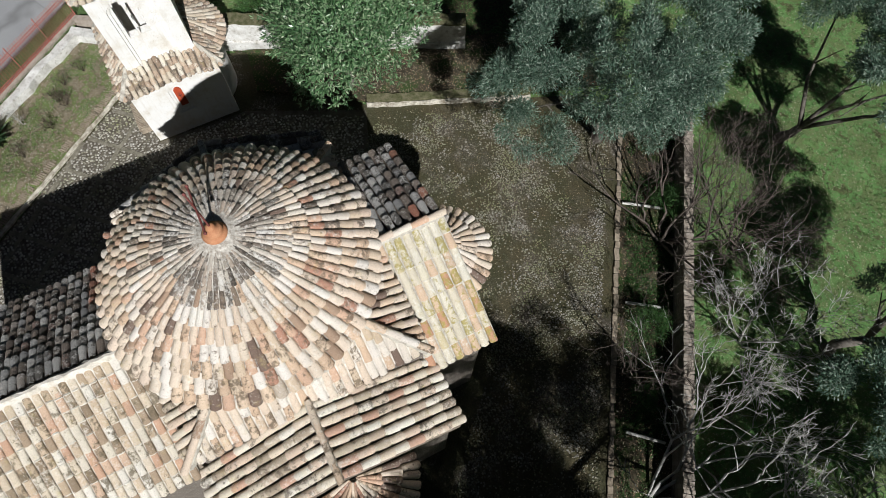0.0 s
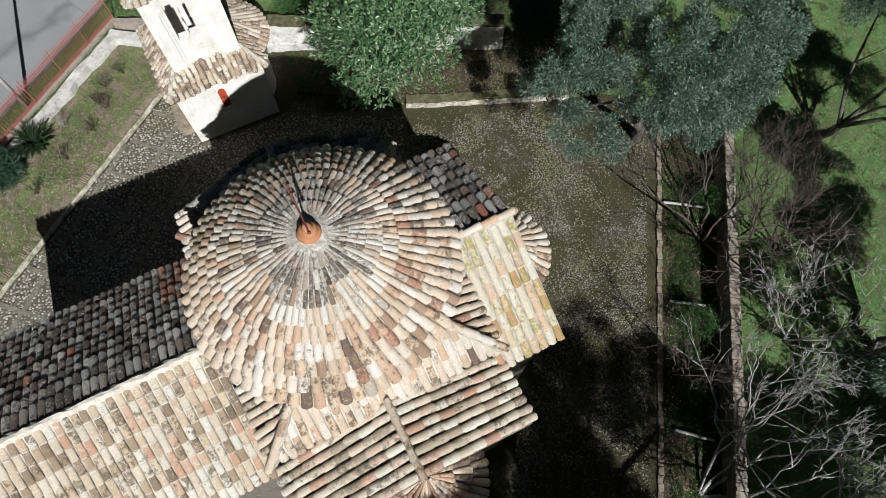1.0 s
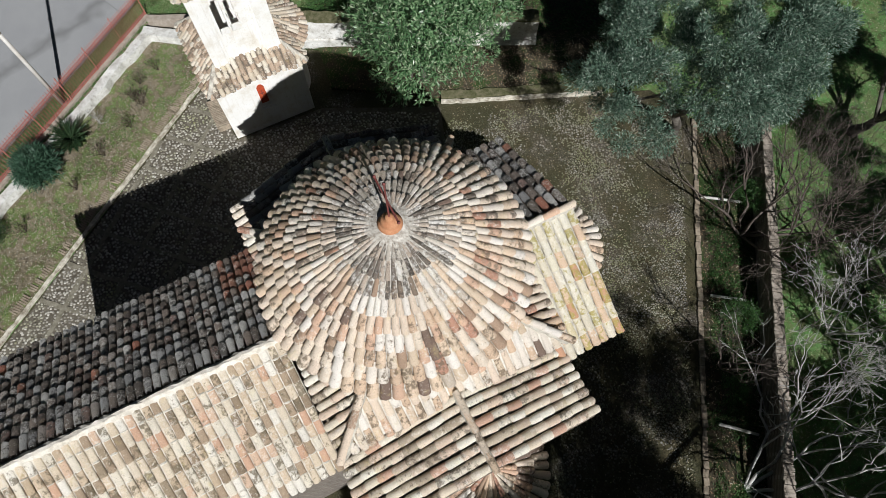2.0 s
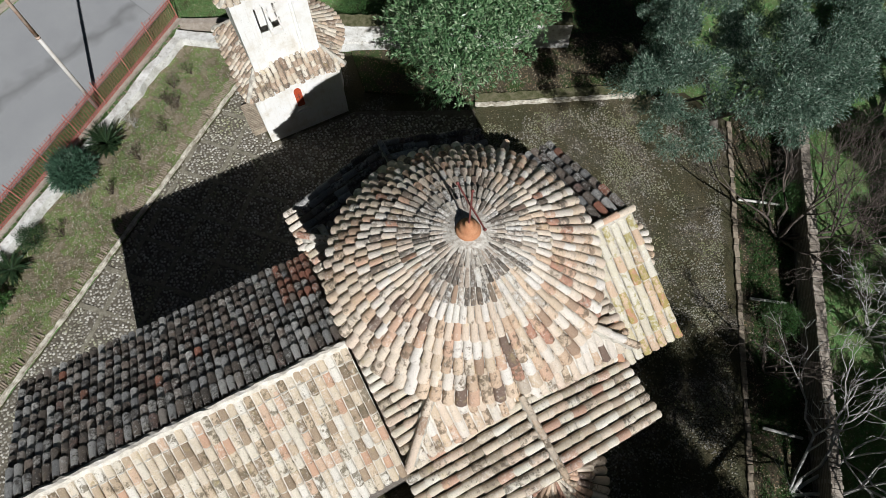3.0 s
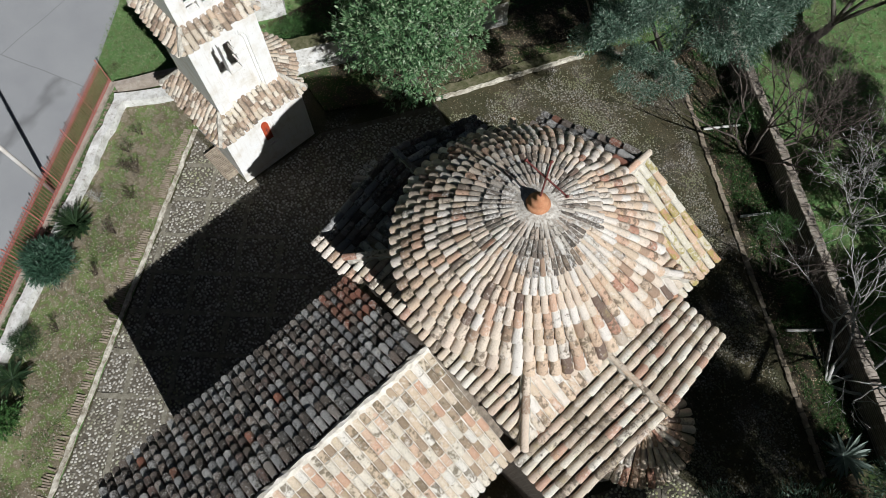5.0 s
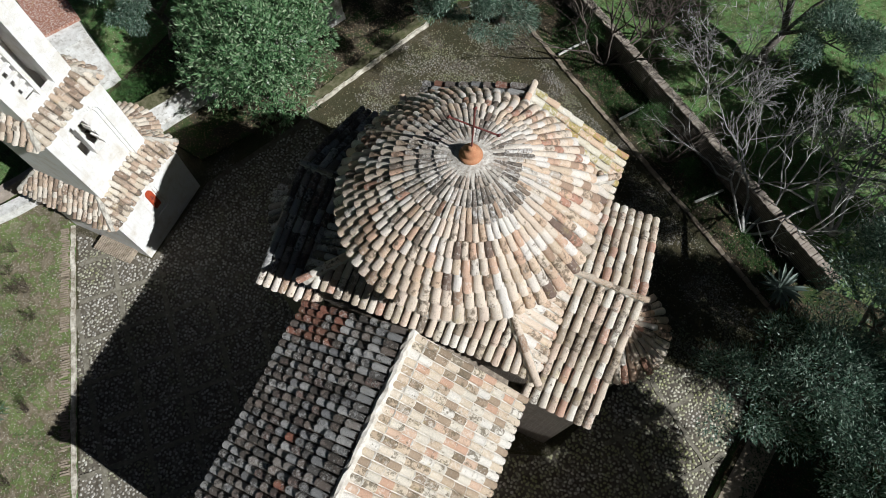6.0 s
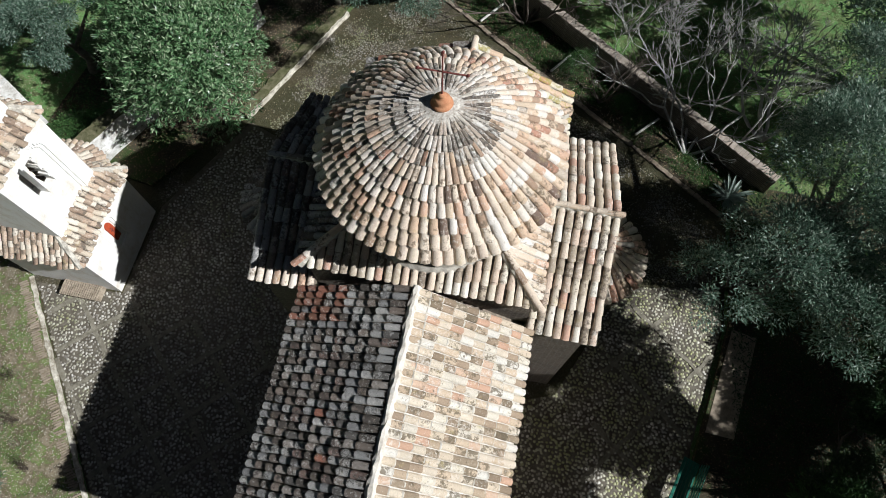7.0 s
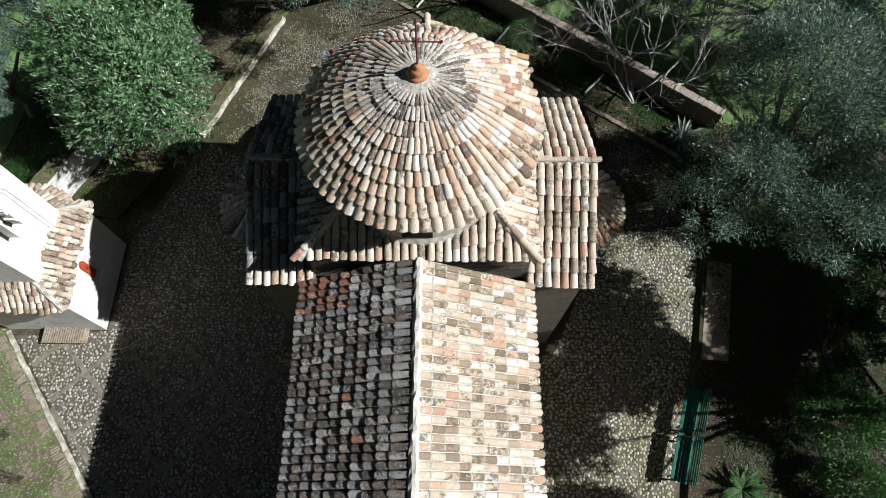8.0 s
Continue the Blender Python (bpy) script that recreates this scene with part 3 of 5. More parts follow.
def gable_box(b, x0, x1, y0, y1, eave, ridge, along):
    """A house-shaped block whose ridge runs along x or y."""
    if along == "y":
        xm = (x0 + x1) / 2
        rings = [[(x0, y, 0), (x1, y, 0), (x1, y, eave), (xm, y, ridge), (x0, y, eave)] for y in (y0, y1)]
    else:
        ym = (y0 + y1) / 2
        rings = [[(x, y0, 0), (x, y1, 0), (x, y1, eave), (x, ym, ridge), (x, y0, eave)] for x in (x0, x1)]
    lo, hi = ([b.verts.new(p) for p in r] for r in rings)
    b.faces.new(lo)
    b.faces.new(hi[::-1])
    for i in range(5):
        b.faces.new((lo[i], lo[(i + 1) % 5], hi[(i + 1) % 5], hi[i]))


def gable_slopes(name, along, c, lo, hi, half, ridge_z, eave_z, spacing, mats, exposed=0.36, loose=1.0, odd=None, beds=(None, None), limit=300, lifts=(5.0, 5.0)):
    """Both slopes of a gabled roof. c: the ridge's other coordinate; lo, hi: its two ends."""
    run = math.hypot(half, ridge_z - eave_z)
    cs, sn = half / run, (ridge_z - eave_z) / run
    count = round((hi - lo) / spacing)
    step = (hi - lo) / count
    made = []
    for side, material, bed, lift in ((1, mats[0], beds[0], lifts[0]), (-1, mats[1], beds[1], lifts[1])):
        if along == "y":
            down, normal = Vector((side * cs, 0, -sn)), Vector((side * sn, 0, cs))
            ends = Vector((c, hi, ridge_z)), Vector((c, lo, ridge_z))
        else:
            down, normal = Vector((0, side * cs, -sn)), Vector((0, side * sn, cs))
            ends = Vector((lo, c, ridge_z)), Vector((hi, c, ridge_z))
        across = down.cross(normal)
        origin = ends[0] if (ends[1] - ends[0]).dot(across) > 0 else ends[1]
        span = lambda u: (0.06, run)
        slope = deck(name, origin, across, down, normal, count, step, span, None, 0.02 if bed else 0.07, bed, 0.026 if bed else 0.0)
        adopt(slope, church)
        if name == 'nave_roof' and not bed:
            span, origin = (lambda u: (0.07, run)), origin + normal * 0.025
        lay(slope_tiles(origin, across, down, normal, count, step, span, material, ROOF, exposed, step * 0.93 if bed else step * 0.96 if name == 'nave_roof' else None, loose * (0.6 if bed else 1.0), (lambda cc, r, g, s=side: odd(s, cc, r, g)) if odd else None, 0.58 if bed else 0.9 if name == 'nave_roof' else 0.8, lift, 0.9 if bed and name == 'nave_roof' else 0.78), slope, limit)
        if bed:
            adopt(joints(origin, across, down, normal, count, step, run, exposed), slope)
        made.append(slope)
    return made


def joints(origin, across, down, normal, count, step, run, exposed):
    """Short beads of lime mortar where one tile of a bedded slope ends on the next."""
    verts, faces = [], []
    rows = max(1, round((run - 0.06) / exposed))
    e = (run - 0.06) / rows
    for c in range(count):
        for r in range(1, rows):
            if ROOF.random() < 0.1:
                continue
            d = 0.06 + r * e + ROOF.gauss(0.03, 0.005)
            w, h = step * ROOF.uniform(0.38, 0.47), 0.099 + ROOF.uniform(-0.006, 0.006)
            k = ROOF.uniform(0.018, 0.03)
            s = len(verts)
            for q, z in ((-1.0, h - 0.045), (-0.5, h - 0.008), (0.5, h - 0.008), (1.0, h - 0.045)):
                p = origin + across * ((c + 0.5) * step + q * w)
                verts += [p + down * (d - k) + normal * (z - 0.02), p + down * d + normal * z, p + down * (d + k) + normal * (z - 0.03)]
            for i in range(3):
                for j in range(2):
                    faces.append((s + 3 * i + j, s + 3 * i + j + 1, s + 3 * i + j + 4, s + 3 * i + j + 3))
    return tagged(raw("mortar_joints", verts, faces, M_LIME), kind="stuff")


def lay(jobs, parent, limit=300):
    keep = []
    for i, (mesh, m) in enumerate(jobs):
        if i < limit:
            ob = new("roof_tile", mesh)
            ob.matrix_basis = m
            adopt(ob, parent)
        else:
            keep.append((mesh, m))
    groups = {}
    for mesh, m in keep:
        groups.setdefault(mesh.materials[0].name, []).append((mesh, m))
    for rows in groups.values():
        verts, faces, slots = [], [], []
        for mesh, m in rows:
            s = len(verts)
            verts += [m @ v.co for v in mesh.vertices]
            faces += [tuple(s + i for i in p.vertices) for p in mesh.polygons]
            slots += [p.material_index for p in mesh.polygons]
        ob = raw("roof_tiles", verts, faces, rows[0][0].materials[0])
        ob.data.materials.append(rows[0][0].materials[1])
        ob.data.polygons.foreach_set("material_index", slots)
        adopt(ob, parent)
        tagged(ob, kind="stuff")


def ridge(name, a, b, width=0.22, material=None, tile_mat=None, tiles=True, parent=None):
    bed = ridge_line(name, a, b, None, material or M_MORTAR, width, ROOF)
    adopt(bed, parent or church)
    if tiles:
        a, b = Vector(a), Vector(b)
        d = (b - a).normalized()
        up = d.cross(Vector((0, 0, 1))).normalized().cross(d)
        count = max(1, round((b - a).length / 0.4))
        e = (b - a).length / count
        lay([(tile_variant(e + 0.06, width * 0.8, width * 0.95, tile_mat or M_TILE, ROOF), tile_frame(a + d * (e * i) + up * 0.03, d, up, ROOF, 0.6)) for i in range(count)], bed)
    return bed


NAVE_S, NAVE_E, RIDGE_Z = -9.25, 6.33, 7.85
solid("nave_wall", lambda b: gable_box(b, -2.45, 2.45, -9.1, -2.86, 6.2, 7.62, "y"))
solid("valley_wall", lambda b: gable_box(b, -2.5, 2.5, -2.86, -2.4, 5.9, 7.3, "y"), M_DECK)
solid("crossing_wall", lambda b: box(b, -2.5, 2.5, -2.4, 2.5, 0, 7.3))
solid("east_arm_wall", lambda b: gable_box(b, 2.3, 4.0, -2.4, 2.4, 6.12, 7.38, "x"))
solid("west_arm_wall", lambda b: gable_box(b, -4.0, -2.3, -2.4, 2.4, 6.12, 7.38, "x"))
solid("north_arm_wall", lambda b: gable_box(b, -2.5, 2.5, 2.3, 4.05, 6.12, 7.4, "y"))


def drum(b):
    n = 48
    rings = [[b.verts.new((r * math.cos(2 * math.pi * i / n), r * math.sin(2 * math.pi * i / n) + 0.05, z)) for i in range(n)] for r, z in ((2.3, 6.9), (2.27, 7.66), (2.2, 7.8), (2.19, 8.7), (2.32, 8.98))]
    for lo_, hi_ in zip(rings, rings[1:]):
        for i in range(n):
            b.faces.new((lo_[i], lo_[(i + 1) % n], hi_[(i + 1) % n], hi_[i]))


solid("drum", drum, M_MORTAR, "pale lime-mortared drum under the dome")


# No hole is cut: a near-black block carries the opening's shade as colour.
def drum_window(b):
    box(b, -0.36, 0.3, -2.155, -1.9, 7.86, 8.1)


solid("drum_window", drum_window, plain_material("dark_opening", (0.01, 0.009, 0.008), (0.02, 0.018, 0.016), 5), "near-black block painted as a shaded opening in the drum")


def apse_wall(cx, cy, turn):
    def build(b):
        n = 16
        rows = [[b.verts.new((cx + 1.1 * math.cos(turn + math.pi * (i / n - 0.5)), cy + 1.1 * math.sin(turn + math.pi * (i / n - 0.5)), z)) for i in range(n + 1)] for z in (0, 5.05)]
        for i in range(n):
            b.faces.new((rows[0][i], rows[0][i + 1], rows[1][i + 1], rows[1][i]))
        b.faces.new(rows[1])
    return build


def cone_roof(name, cx, cy, turn, r0, r1, z0, z1, columns, rows, material, owner=None):
    """Half a cone of tiles over an apse, its bed and its tiles."""
    verts, faces = [], []
    n = 24
    for r, z in ((0.02, z0 - 0.03), (r1 - 0.03, z1 - 0.03), (r1 - 0.03, z1 - 0.13), (0.02, z0 - 0.4)):
        for i in range(n + 1):
            a = turn + math.pi * (i / n - 0.5)
            verts.append((cx + r * math.cos(a), cy + r * math.sin(a), z))
    for j in range(3):
        for i in range(n):
            faces.append((j * (n + 1) + i, j * (n + 1) + i + 1, (j + 1) * (n + 1) + i + 1, (j + 1) * (n + 1) + i))
    bed = raw(name, verts, faces, M_DECK)
    adopt(bed, owner or church)
    jobs = []
    run = math.hypot(r1 - r0, z0 - z1)
    for k in range(rows):
        f0, f1 = k / rows, (k + 1) / rows
        ra, rb = r0 + (r1 - r0) * f0, r0 + (r1 - r0) * f1
        cols = max(6, round(columns * (0.45 + 0.55 * f1)))
        for i in range(cols):
            a = turn + math.pi * ((i + 0.5) / cols - 0.5)
            d = Vector((math.cos(a) * (r1 - r0), math.sin(a) * (r1 - r0), z1 - z0)) / run
            nor = Vector((math.cos(a) * (z0 - z1), math.sin(a) * (z0 - z1), r1 - r0)) / run
            at = Vector((cx + ra * math.cos(a), cy + ra * math.sin(a), z0 + (z1 - z0) * f0)) - d * 0.05 + nor * 0.01
            jobs.append((tile_variant(run / rows + 0.06, math.pi * max(ra, 0.18) / cols * 0.86, math.pi * rb / cols * 0.94, material, ROOF), tile_frame(at, d, nor, ROOF, 0.8)))
    lay(jobs, bed)


for cx, cy, turn, nm in ((4.05, 0.08, 0, "east"), (-4.05, 0.08, math.pi, "west"), (0, 4.12, math.pi / 2, "north")):
    solid("apse_wall", apse_wall(cx, cy, turn))
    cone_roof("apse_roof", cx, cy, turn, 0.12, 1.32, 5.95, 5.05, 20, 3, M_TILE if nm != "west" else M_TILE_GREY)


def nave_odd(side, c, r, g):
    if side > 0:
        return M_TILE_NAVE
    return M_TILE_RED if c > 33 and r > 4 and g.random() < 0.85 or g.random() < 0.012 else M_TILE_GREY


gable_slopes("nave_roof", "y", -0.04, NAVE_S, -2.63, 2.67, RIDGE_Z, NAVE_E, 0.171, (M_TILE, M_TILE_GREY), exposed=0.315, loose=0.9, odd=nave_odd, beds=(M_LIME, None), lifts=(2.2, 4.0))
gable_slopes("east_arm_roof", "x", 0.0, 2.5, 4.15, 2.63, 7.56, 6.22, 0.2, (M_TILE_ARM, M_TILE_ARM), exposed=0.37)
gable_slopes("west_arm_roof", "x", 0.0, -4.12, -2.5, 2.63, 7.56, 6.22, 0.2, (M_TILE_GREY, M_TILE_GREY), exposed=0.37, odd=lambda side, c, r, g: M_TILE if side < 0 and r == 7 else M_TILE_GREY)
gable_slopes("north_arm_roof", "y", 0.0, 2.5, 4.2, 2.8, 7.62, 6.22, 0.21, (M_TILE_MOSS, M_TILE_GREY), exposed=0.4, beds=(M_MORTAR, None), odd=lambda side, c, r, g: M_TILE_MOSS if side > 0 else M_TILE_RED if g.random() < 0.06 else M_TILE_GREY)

ridge("nave_ridge", (0.01, NAVE_S, RIDGE_Z - 0.008), (0.01, -2.62, RIDGE_Z - 0.008), 0.17, M_LIME, tiles=False)
ridge("east_arm_ridge", (2.5, 0, 7.57), (4.13, 0, 7.57), 0.15, M_MORTAR)
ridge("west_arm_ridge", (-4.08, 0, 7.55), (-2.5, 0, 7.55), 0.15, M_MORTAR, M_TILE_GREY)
ridge("north_arm_ridge", (0.06, 2.5, 7.63), (0.06, 4.18, 7.63), 0.18, M_MORTAR)

# the square skirt roof under the dome, four slopes with hips
SQ_X, SQ_Y, SQ_Z, SQ_T = 2.64, 2.52, 7.45, 0.55
SQ_C = Vector((-0.03, 0.04, 0))
run1 = math.hypot(1, SQ_T)
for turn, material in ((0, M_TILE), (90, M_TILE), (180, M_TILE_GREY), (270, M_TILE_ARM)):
    rot = Matrix.Rotation(radians(turn), 3, "Z")
    down, normal = rot @ Vector((1, 0, -SQ_T)) / run1, rot @ Vector((SQ_T, 0, 1)) / run1
    across = down.cross(normal)
    far, wide = (SQ_X, SQ_Y) if turn % 180 == 0 else (SQ_Y, SQ_X)
    n = 28
    step = 2 * wide / n
    origin = Vector((0, 0, SQ_Z + SQ_T * far)) - across * wide + SQ_C

    def span(u):
        s = abs(u - wide)
        inner = max(math.sqrt(max(2.2 ** 2 - s * s, 0)), s * far / wide + 0.04)
        return min(inner, far - 0.01) * run1, far * run1

    if turn:
        bed = deck("crossing_roof", origin, across, down, normal, n, step, span, None)
    else:
        bed = deck("crossing_roof", origin, across, down, normal, n, step, span, None, 0.02, M_LIME, 0.026)
    adopt(bed, church)
    lay(slope_tiles(origin, across, down, normal, n, step, span, material, ROOF, 0.36, None, 1.0, None, 0.8 if turn else 0.5, 5.0 if turn else 2.2), bed)
for sx, sy in ((1, 1), (1, -1), (-1, 1), (-1, -1)):
    ridge("hip", SQ_C + Vector((sx * 1.72, sy * 1.6, SQ_Z + SQ_T * 0.93 + 0.03)), SQ_C + Vector((sx * (SQ_X + 0.02), sy * (SQ_Y + 0.02), SQ_Z + 0.04)), 0.18, M_MORTAR)

# the dome
M_BED = plain_material("grey_roof_mortar", (0.26, 0.22, 0.175), (0.76, 0.72, 0.65), 14)
DOME_R, DOME_Z, DOME_H, DOME_P = 2.5, 9.06, 1.52, 1.8
DOME_Y = 0.0


def dome_z(r):
    return DOME_Z + DOME_H * (1 - (r / DOME_R) ** DOME_P)


arc, rr = [0.0], [0.3]
while rr[-1] < DOME_R:
    r2 = rr[-1] + 0.005
    arc.append(arc[-1] + math.hypot(0.005, dome_z(r2) - dome_z(rr[-1])))
    rr.append(r2)


def radius_at(s):
    return float(np.interp(s, arc, rr))


verts, faces, n = [], [], 64
prof = [(r, dome_z(max(r, 0.02)) + 0.026) for r in (0.05, 0.4, 0.8, 1.2, 1.6, 2.0, 2.25, 2.46)] + [(2.44, DOME_Z - 0.09), (2.2, DOME_Z - 0.05)]
for r, z in prof:
    for i in range(n):
        a = 2 * math.pi * i / n
        verts.append((r * math.cos(a), DOME_Y + r * math.sin(a), z))
for j in range(len(prof) - 1):
    for i in range(n):
        faces.append((j * n + i, j * n + (i + 1) % n, (j + 1) * n + (i + 1) % n, (j + 1) * n + i))
dome = raw("dome_roof", verts, faces, M_BED, None, "shallow dome of old pale and reddish clay tiles", True)
adopt(dome, church)
ROWS_DOME = 9


def lichen(hat, k):
    """How often a tile is overgrown: most toward the damp north-west and the worn top."""
    return 0.03 + 0.25 * max(0.0, -0.7 * hat.x + 0.7 * hat.y) + (0.3 if k < 3 else 0.08 if k < 5 else 0.0)


jobs = []
for k in reversed(range(ROWS_DOME)):
    s0, s1 = arc[-1] * k / ROWS_DOME, arc[-1] * (k + 1) / ROWS_DOME
    ra, rb = radius_at(max(s0 - 0.06, 0)), radius_at(s1)
    cols = (42, 54, 64, 68, 70, 70, 70, 70, 70)[k]
    for i in range(cols):
        a = 2 * math.pi * (i + 0.5) / cols + 0.02 * k
        hat = Vector((math.cos(a), math.sin(a), 0))
        pa, pb = hat * ra + Vector((0, DOME_Y, dome_z(ra))), hat * rb + Vector((0, DOME_Y, dome_z(rb)))
        d = (pb - pa).normalized()
        nor = (Vector((0, 0, 1)) - d * d.z).normalized()
        jobs.append((tile_variant((pb - pa).length + 0.02, 2 * math.pi * ra / cols * (0.8 if k < 3 else 0.93), 2 * math.pi * rb / cols * (0.86 if k < 3 else 0.97), M_TILE_CAP if k < 2 or k == 2 and ROOF.random() < 0.4 else M_TILE_TOP if ROOF.random() < lichen(hat, k) else M_TILE, ROOF, 0.5 if k < 3 else 0.8), tile_frame(pa + nor * 0.004, d, nor, ROOF, 0.8, 4.8)))
lay(jobs, dome)


def lathe(name, profile, material, at, parent, sides=24, label="", smooth=True):
    vs, fs = [], []
    for r, z in profile:
        for i in range(sides):
            a = 2 * math.pi * i / sides
            vs.append((at[0] + r * math.cos(a), at[1] + r * math.sin(a), at[2] + z))
    for j in range(len(profile) - 1):
        for i in range(sides):
            fs.append((j * sides + i, j * sides + (i + 1) % sides, (j + 1) * sides + (i + 1) % sides, (j + 1) * sides + i))
    fs.append(tuple(range(sides))[::-1])
    fs.append(tuple(range((len(profile) - 1) * sides, len(profile) * sides)))
    ob = raw(name, vs, fs, material, None, label, smooth)
    if parent:
        adopt(ob, parent)
    return ob


TOP = (0, DOME_Y, DOME_Z + DOME_H)
lathe("mortar_cap", [(0.44, -0.09), (0.34, -0.02), (0.25, 0.0), (0.22, 0.01), (0.1, 0.02)], M_BED, TOP, dome)
knob = lathe("finial", [(0.2, 0.0), (0.215, 0.04), (0.18, 0.07), (0.15, 0.1), (0.165, 0.15), (0.13, 0.2), (0.07, 0.23), (0.08, 0.26), (0.06, 0.3), (0.02, 0.31)], M_TERRA, TOP, church, label="orange terracotta jar finial")
vs, fs = [], []
cz = TOP[2] + 0.3
tube(vs, fs, [(0, DOME_Y, cz), (0, DOME_Y, cz + 1.08)], [0.016, 0.015], 8)
tube(vs, fs, [(-0.44, DOME_Y, cz + 0.6), (0.44, DOME_Y, cz + 0.6)], [0.016, 0.016], 8)
for px, pz in ((-0.44, 0.6), (0.44, 0.6), (0, 1.08)):
    tube(vs, fs, [(px - 0.02, DOME_Y, cz + pz - 0.03), (px, DOME_Y, cz + pz), (px + 0.02, DOME_Y, cz + pz + 0.03)], [0.02, 0.03, 0.02], 8)
adopt(raw("cross", vs, fs, M_RUST, None, "thin rust-red iron cross"), church)

# ---- bell tower ----
tower = thing("bell_tower", "white-plastered stepped bell tower with tiled skirt roofs", "bell tower", at=(-12.15, -0.5, 0))
TX, TY = -12.15, -0.56


def tower_part(name, build, material=None, label="", parent=None):
    b = bmesh.new()
    build(b)
    ob = part(name, b, material or M_PLASTER, None, label)
    adopt(ob, parent or tower)
    return ob


def grid_wall(b, x0, x1, ys, zs, open_):
    """One wall of thickness x0 to x1 over a grid of cells, with the cells open_(y, z) left out."""
    ys, zs = sorted(set(ys)), sorted(set(zs))
    node = {(i, j, k): b.verts.new((x, y, z)) for i, x in enumerate((x0, x1)) for j, y in enumerate(ys) for k, z in enumerate(zs)}
    cells = {(j, k) for j in range(len(ys) - 1) for k in range(len(zs) - 1) if not open_((ys[j] + ys[j + 1]) / 2, (zs[k] + zs[k + 1]) / 2)}
    for j, k in cells:
        for i in (0, 1):
            b.faces.new((node[i, j, k], node[i, j + 1, k], node[i, j + 1, k + 1], node[i, j, k + 1]))
        for dj, dk, e in ((-1, 0, ((j, k), (j, k + 1))), (1, 0, ((j + 1, k), (j + 1, k + 1))), (0, -1, ((j, k), (j + 1, k))), (0, 1, ((j, k + 1), (j + 1, k + 1)))):
            if (j + dj, k + dk) not in cells:
                (ja, ka_), (jb, kb_) = e
                b.faces.new((node[0, ja, ka_], node[0, jb, kb_], node[1, jb, kb_], node[1, ja, ka_]))
    bmesh.ops.delete(b, geom=[v for v in b.verts if not v.link_faces], context="VERTS")


def stage(half, z0, z1, slots, thick=0.3):
    """Four walls of one storey; slots are openings (y0, y1, z0, z1) in the east wall."""
    x0, x1, y0, y1 = TX - half, TX + half, TY - half, TY + half
    for args in ((x0, x1 - thick, y0, y0 + thick), (x0, x1 - thick, y1 - thick, y1), (x0, x0 + thick, y0 + thick, y1 - thick)):
        tower_part("wall", lambda b: box(b, *args, z0, z1))
    ys, zs = [y0, y1], [z0, z1]
    for s in slots:
        ys += s[:2]
        zs += s[2:]
    tower_part("window_wall", lambda b: grid_wall(b, x1 - thick, x1, ys, zs, lambda y, z: any(s[0] < y < s[1] and s[2] < z < s[3] for s in slots)))


def niche(x0, x1, y0, y1, z0, z1, yc, half, low, spring, rise, name):
    """A thin skin of plaster over a wall with an arched recess cut through it."""
    ys = [y0, y1] + [yc - half * math.cos(math.pi * i / 16) for i in range(17)]
    zs = [z0, z1, low, spring] + [spring + rise * math.sin(math.pi / 2 * i / 10) for i in range(11)]

    def inside(y, z):
        if abs(y - yc) > half or z < low:
            return False
        return z < spring or ((y - yc) / half) ** 2 + ((z - spring) / rise) ** 2 < 1
    tower_part(name, lambda b: grid_wall(b, x0, x1, ys, zs, inside))


def skirt(name, half_lo, half_hi, z_lo, z_hi, spacing, material):
    run = math.hypot(half_lo - half_hi, z_hi - z_lo)
    sl = (z_hi - z_lo) / (half_lo - half_hi)
    r1 = math.hypot(1, sl)
    for turn in (0, 90, 180, 270):
        rot = Matrix.Rotation(radians(turn), 3, "Z")
        down, normal = rot @ Vector((1, 0, -sl)) / r1, rot @ Vector((sl, 0, 1)) / r1
        across = down.cross(normal)
        n_ = round(2 * half_lo / spacing)
        step_ = 2 * half_lo / n_
        origin = Vector((TX, TY, z_lo + sl * half_lo)) - across * half_lo
        sp = lambda u: (min(max(half_hi - 0.02, abs(u - half_lo)), half_lo - 0.02) * r1, half_lo * r1)
        bed = deck(name, origin, across, down, normal, n_, step_, sp, None, 0.07, M_DECK)
        adopt(bed, tower)
        lay(slope_tiles(origin, across, down, normal, n_, step_, sp, material, ROOF, 0.2, None, 2.4), bed)
    for sx, sy in ((1, 1), (1, -1), (-1, 1), (-1, -1)):
        bed = ridge_line("hip", (TX + sx * half_hi, TY + sy * half_hi, z_hi + 0.03), (TX + sx * half_lo, TY + sy * half_lo, z_lo + 0.03), None, M_MORTAR, 0.14, ROOF)
        adopt(bed, tower)


tower_part("base_wall", lambda b: box(b, TX - 1.6, TX + 1.5, TY - 1.55, TY + 1.55, -0.1, 2.76))
niche(TX + 1.5, TX + 1.55, TY - 1.55, TY + 1.55, -0.1, 2.76, -0.63, 0.2, 1.1, 2.1, 0.2, "inner_face")
niche(TX + 1.55, TX + 1.6, TY - 1.55, TY + 1.55, -0.1, 2.76, -0.63, 0.29, 1.0, 2.12, 0.28, "outer_face")
niche(TX + 1.13, TX + 1.19, TY - 1.13, TY + 1.13, 2.9, 6.4, -0.58, 0.58, 3.0, 5.55, 0.46, "inner_face")
niche(TX + 1.19, TX + 1.25, TY - 1.13, TY + 1.13, 2.9, 6.4, -0.58, 0.67, 3.0, 5.57, 0.55, "outer_face")

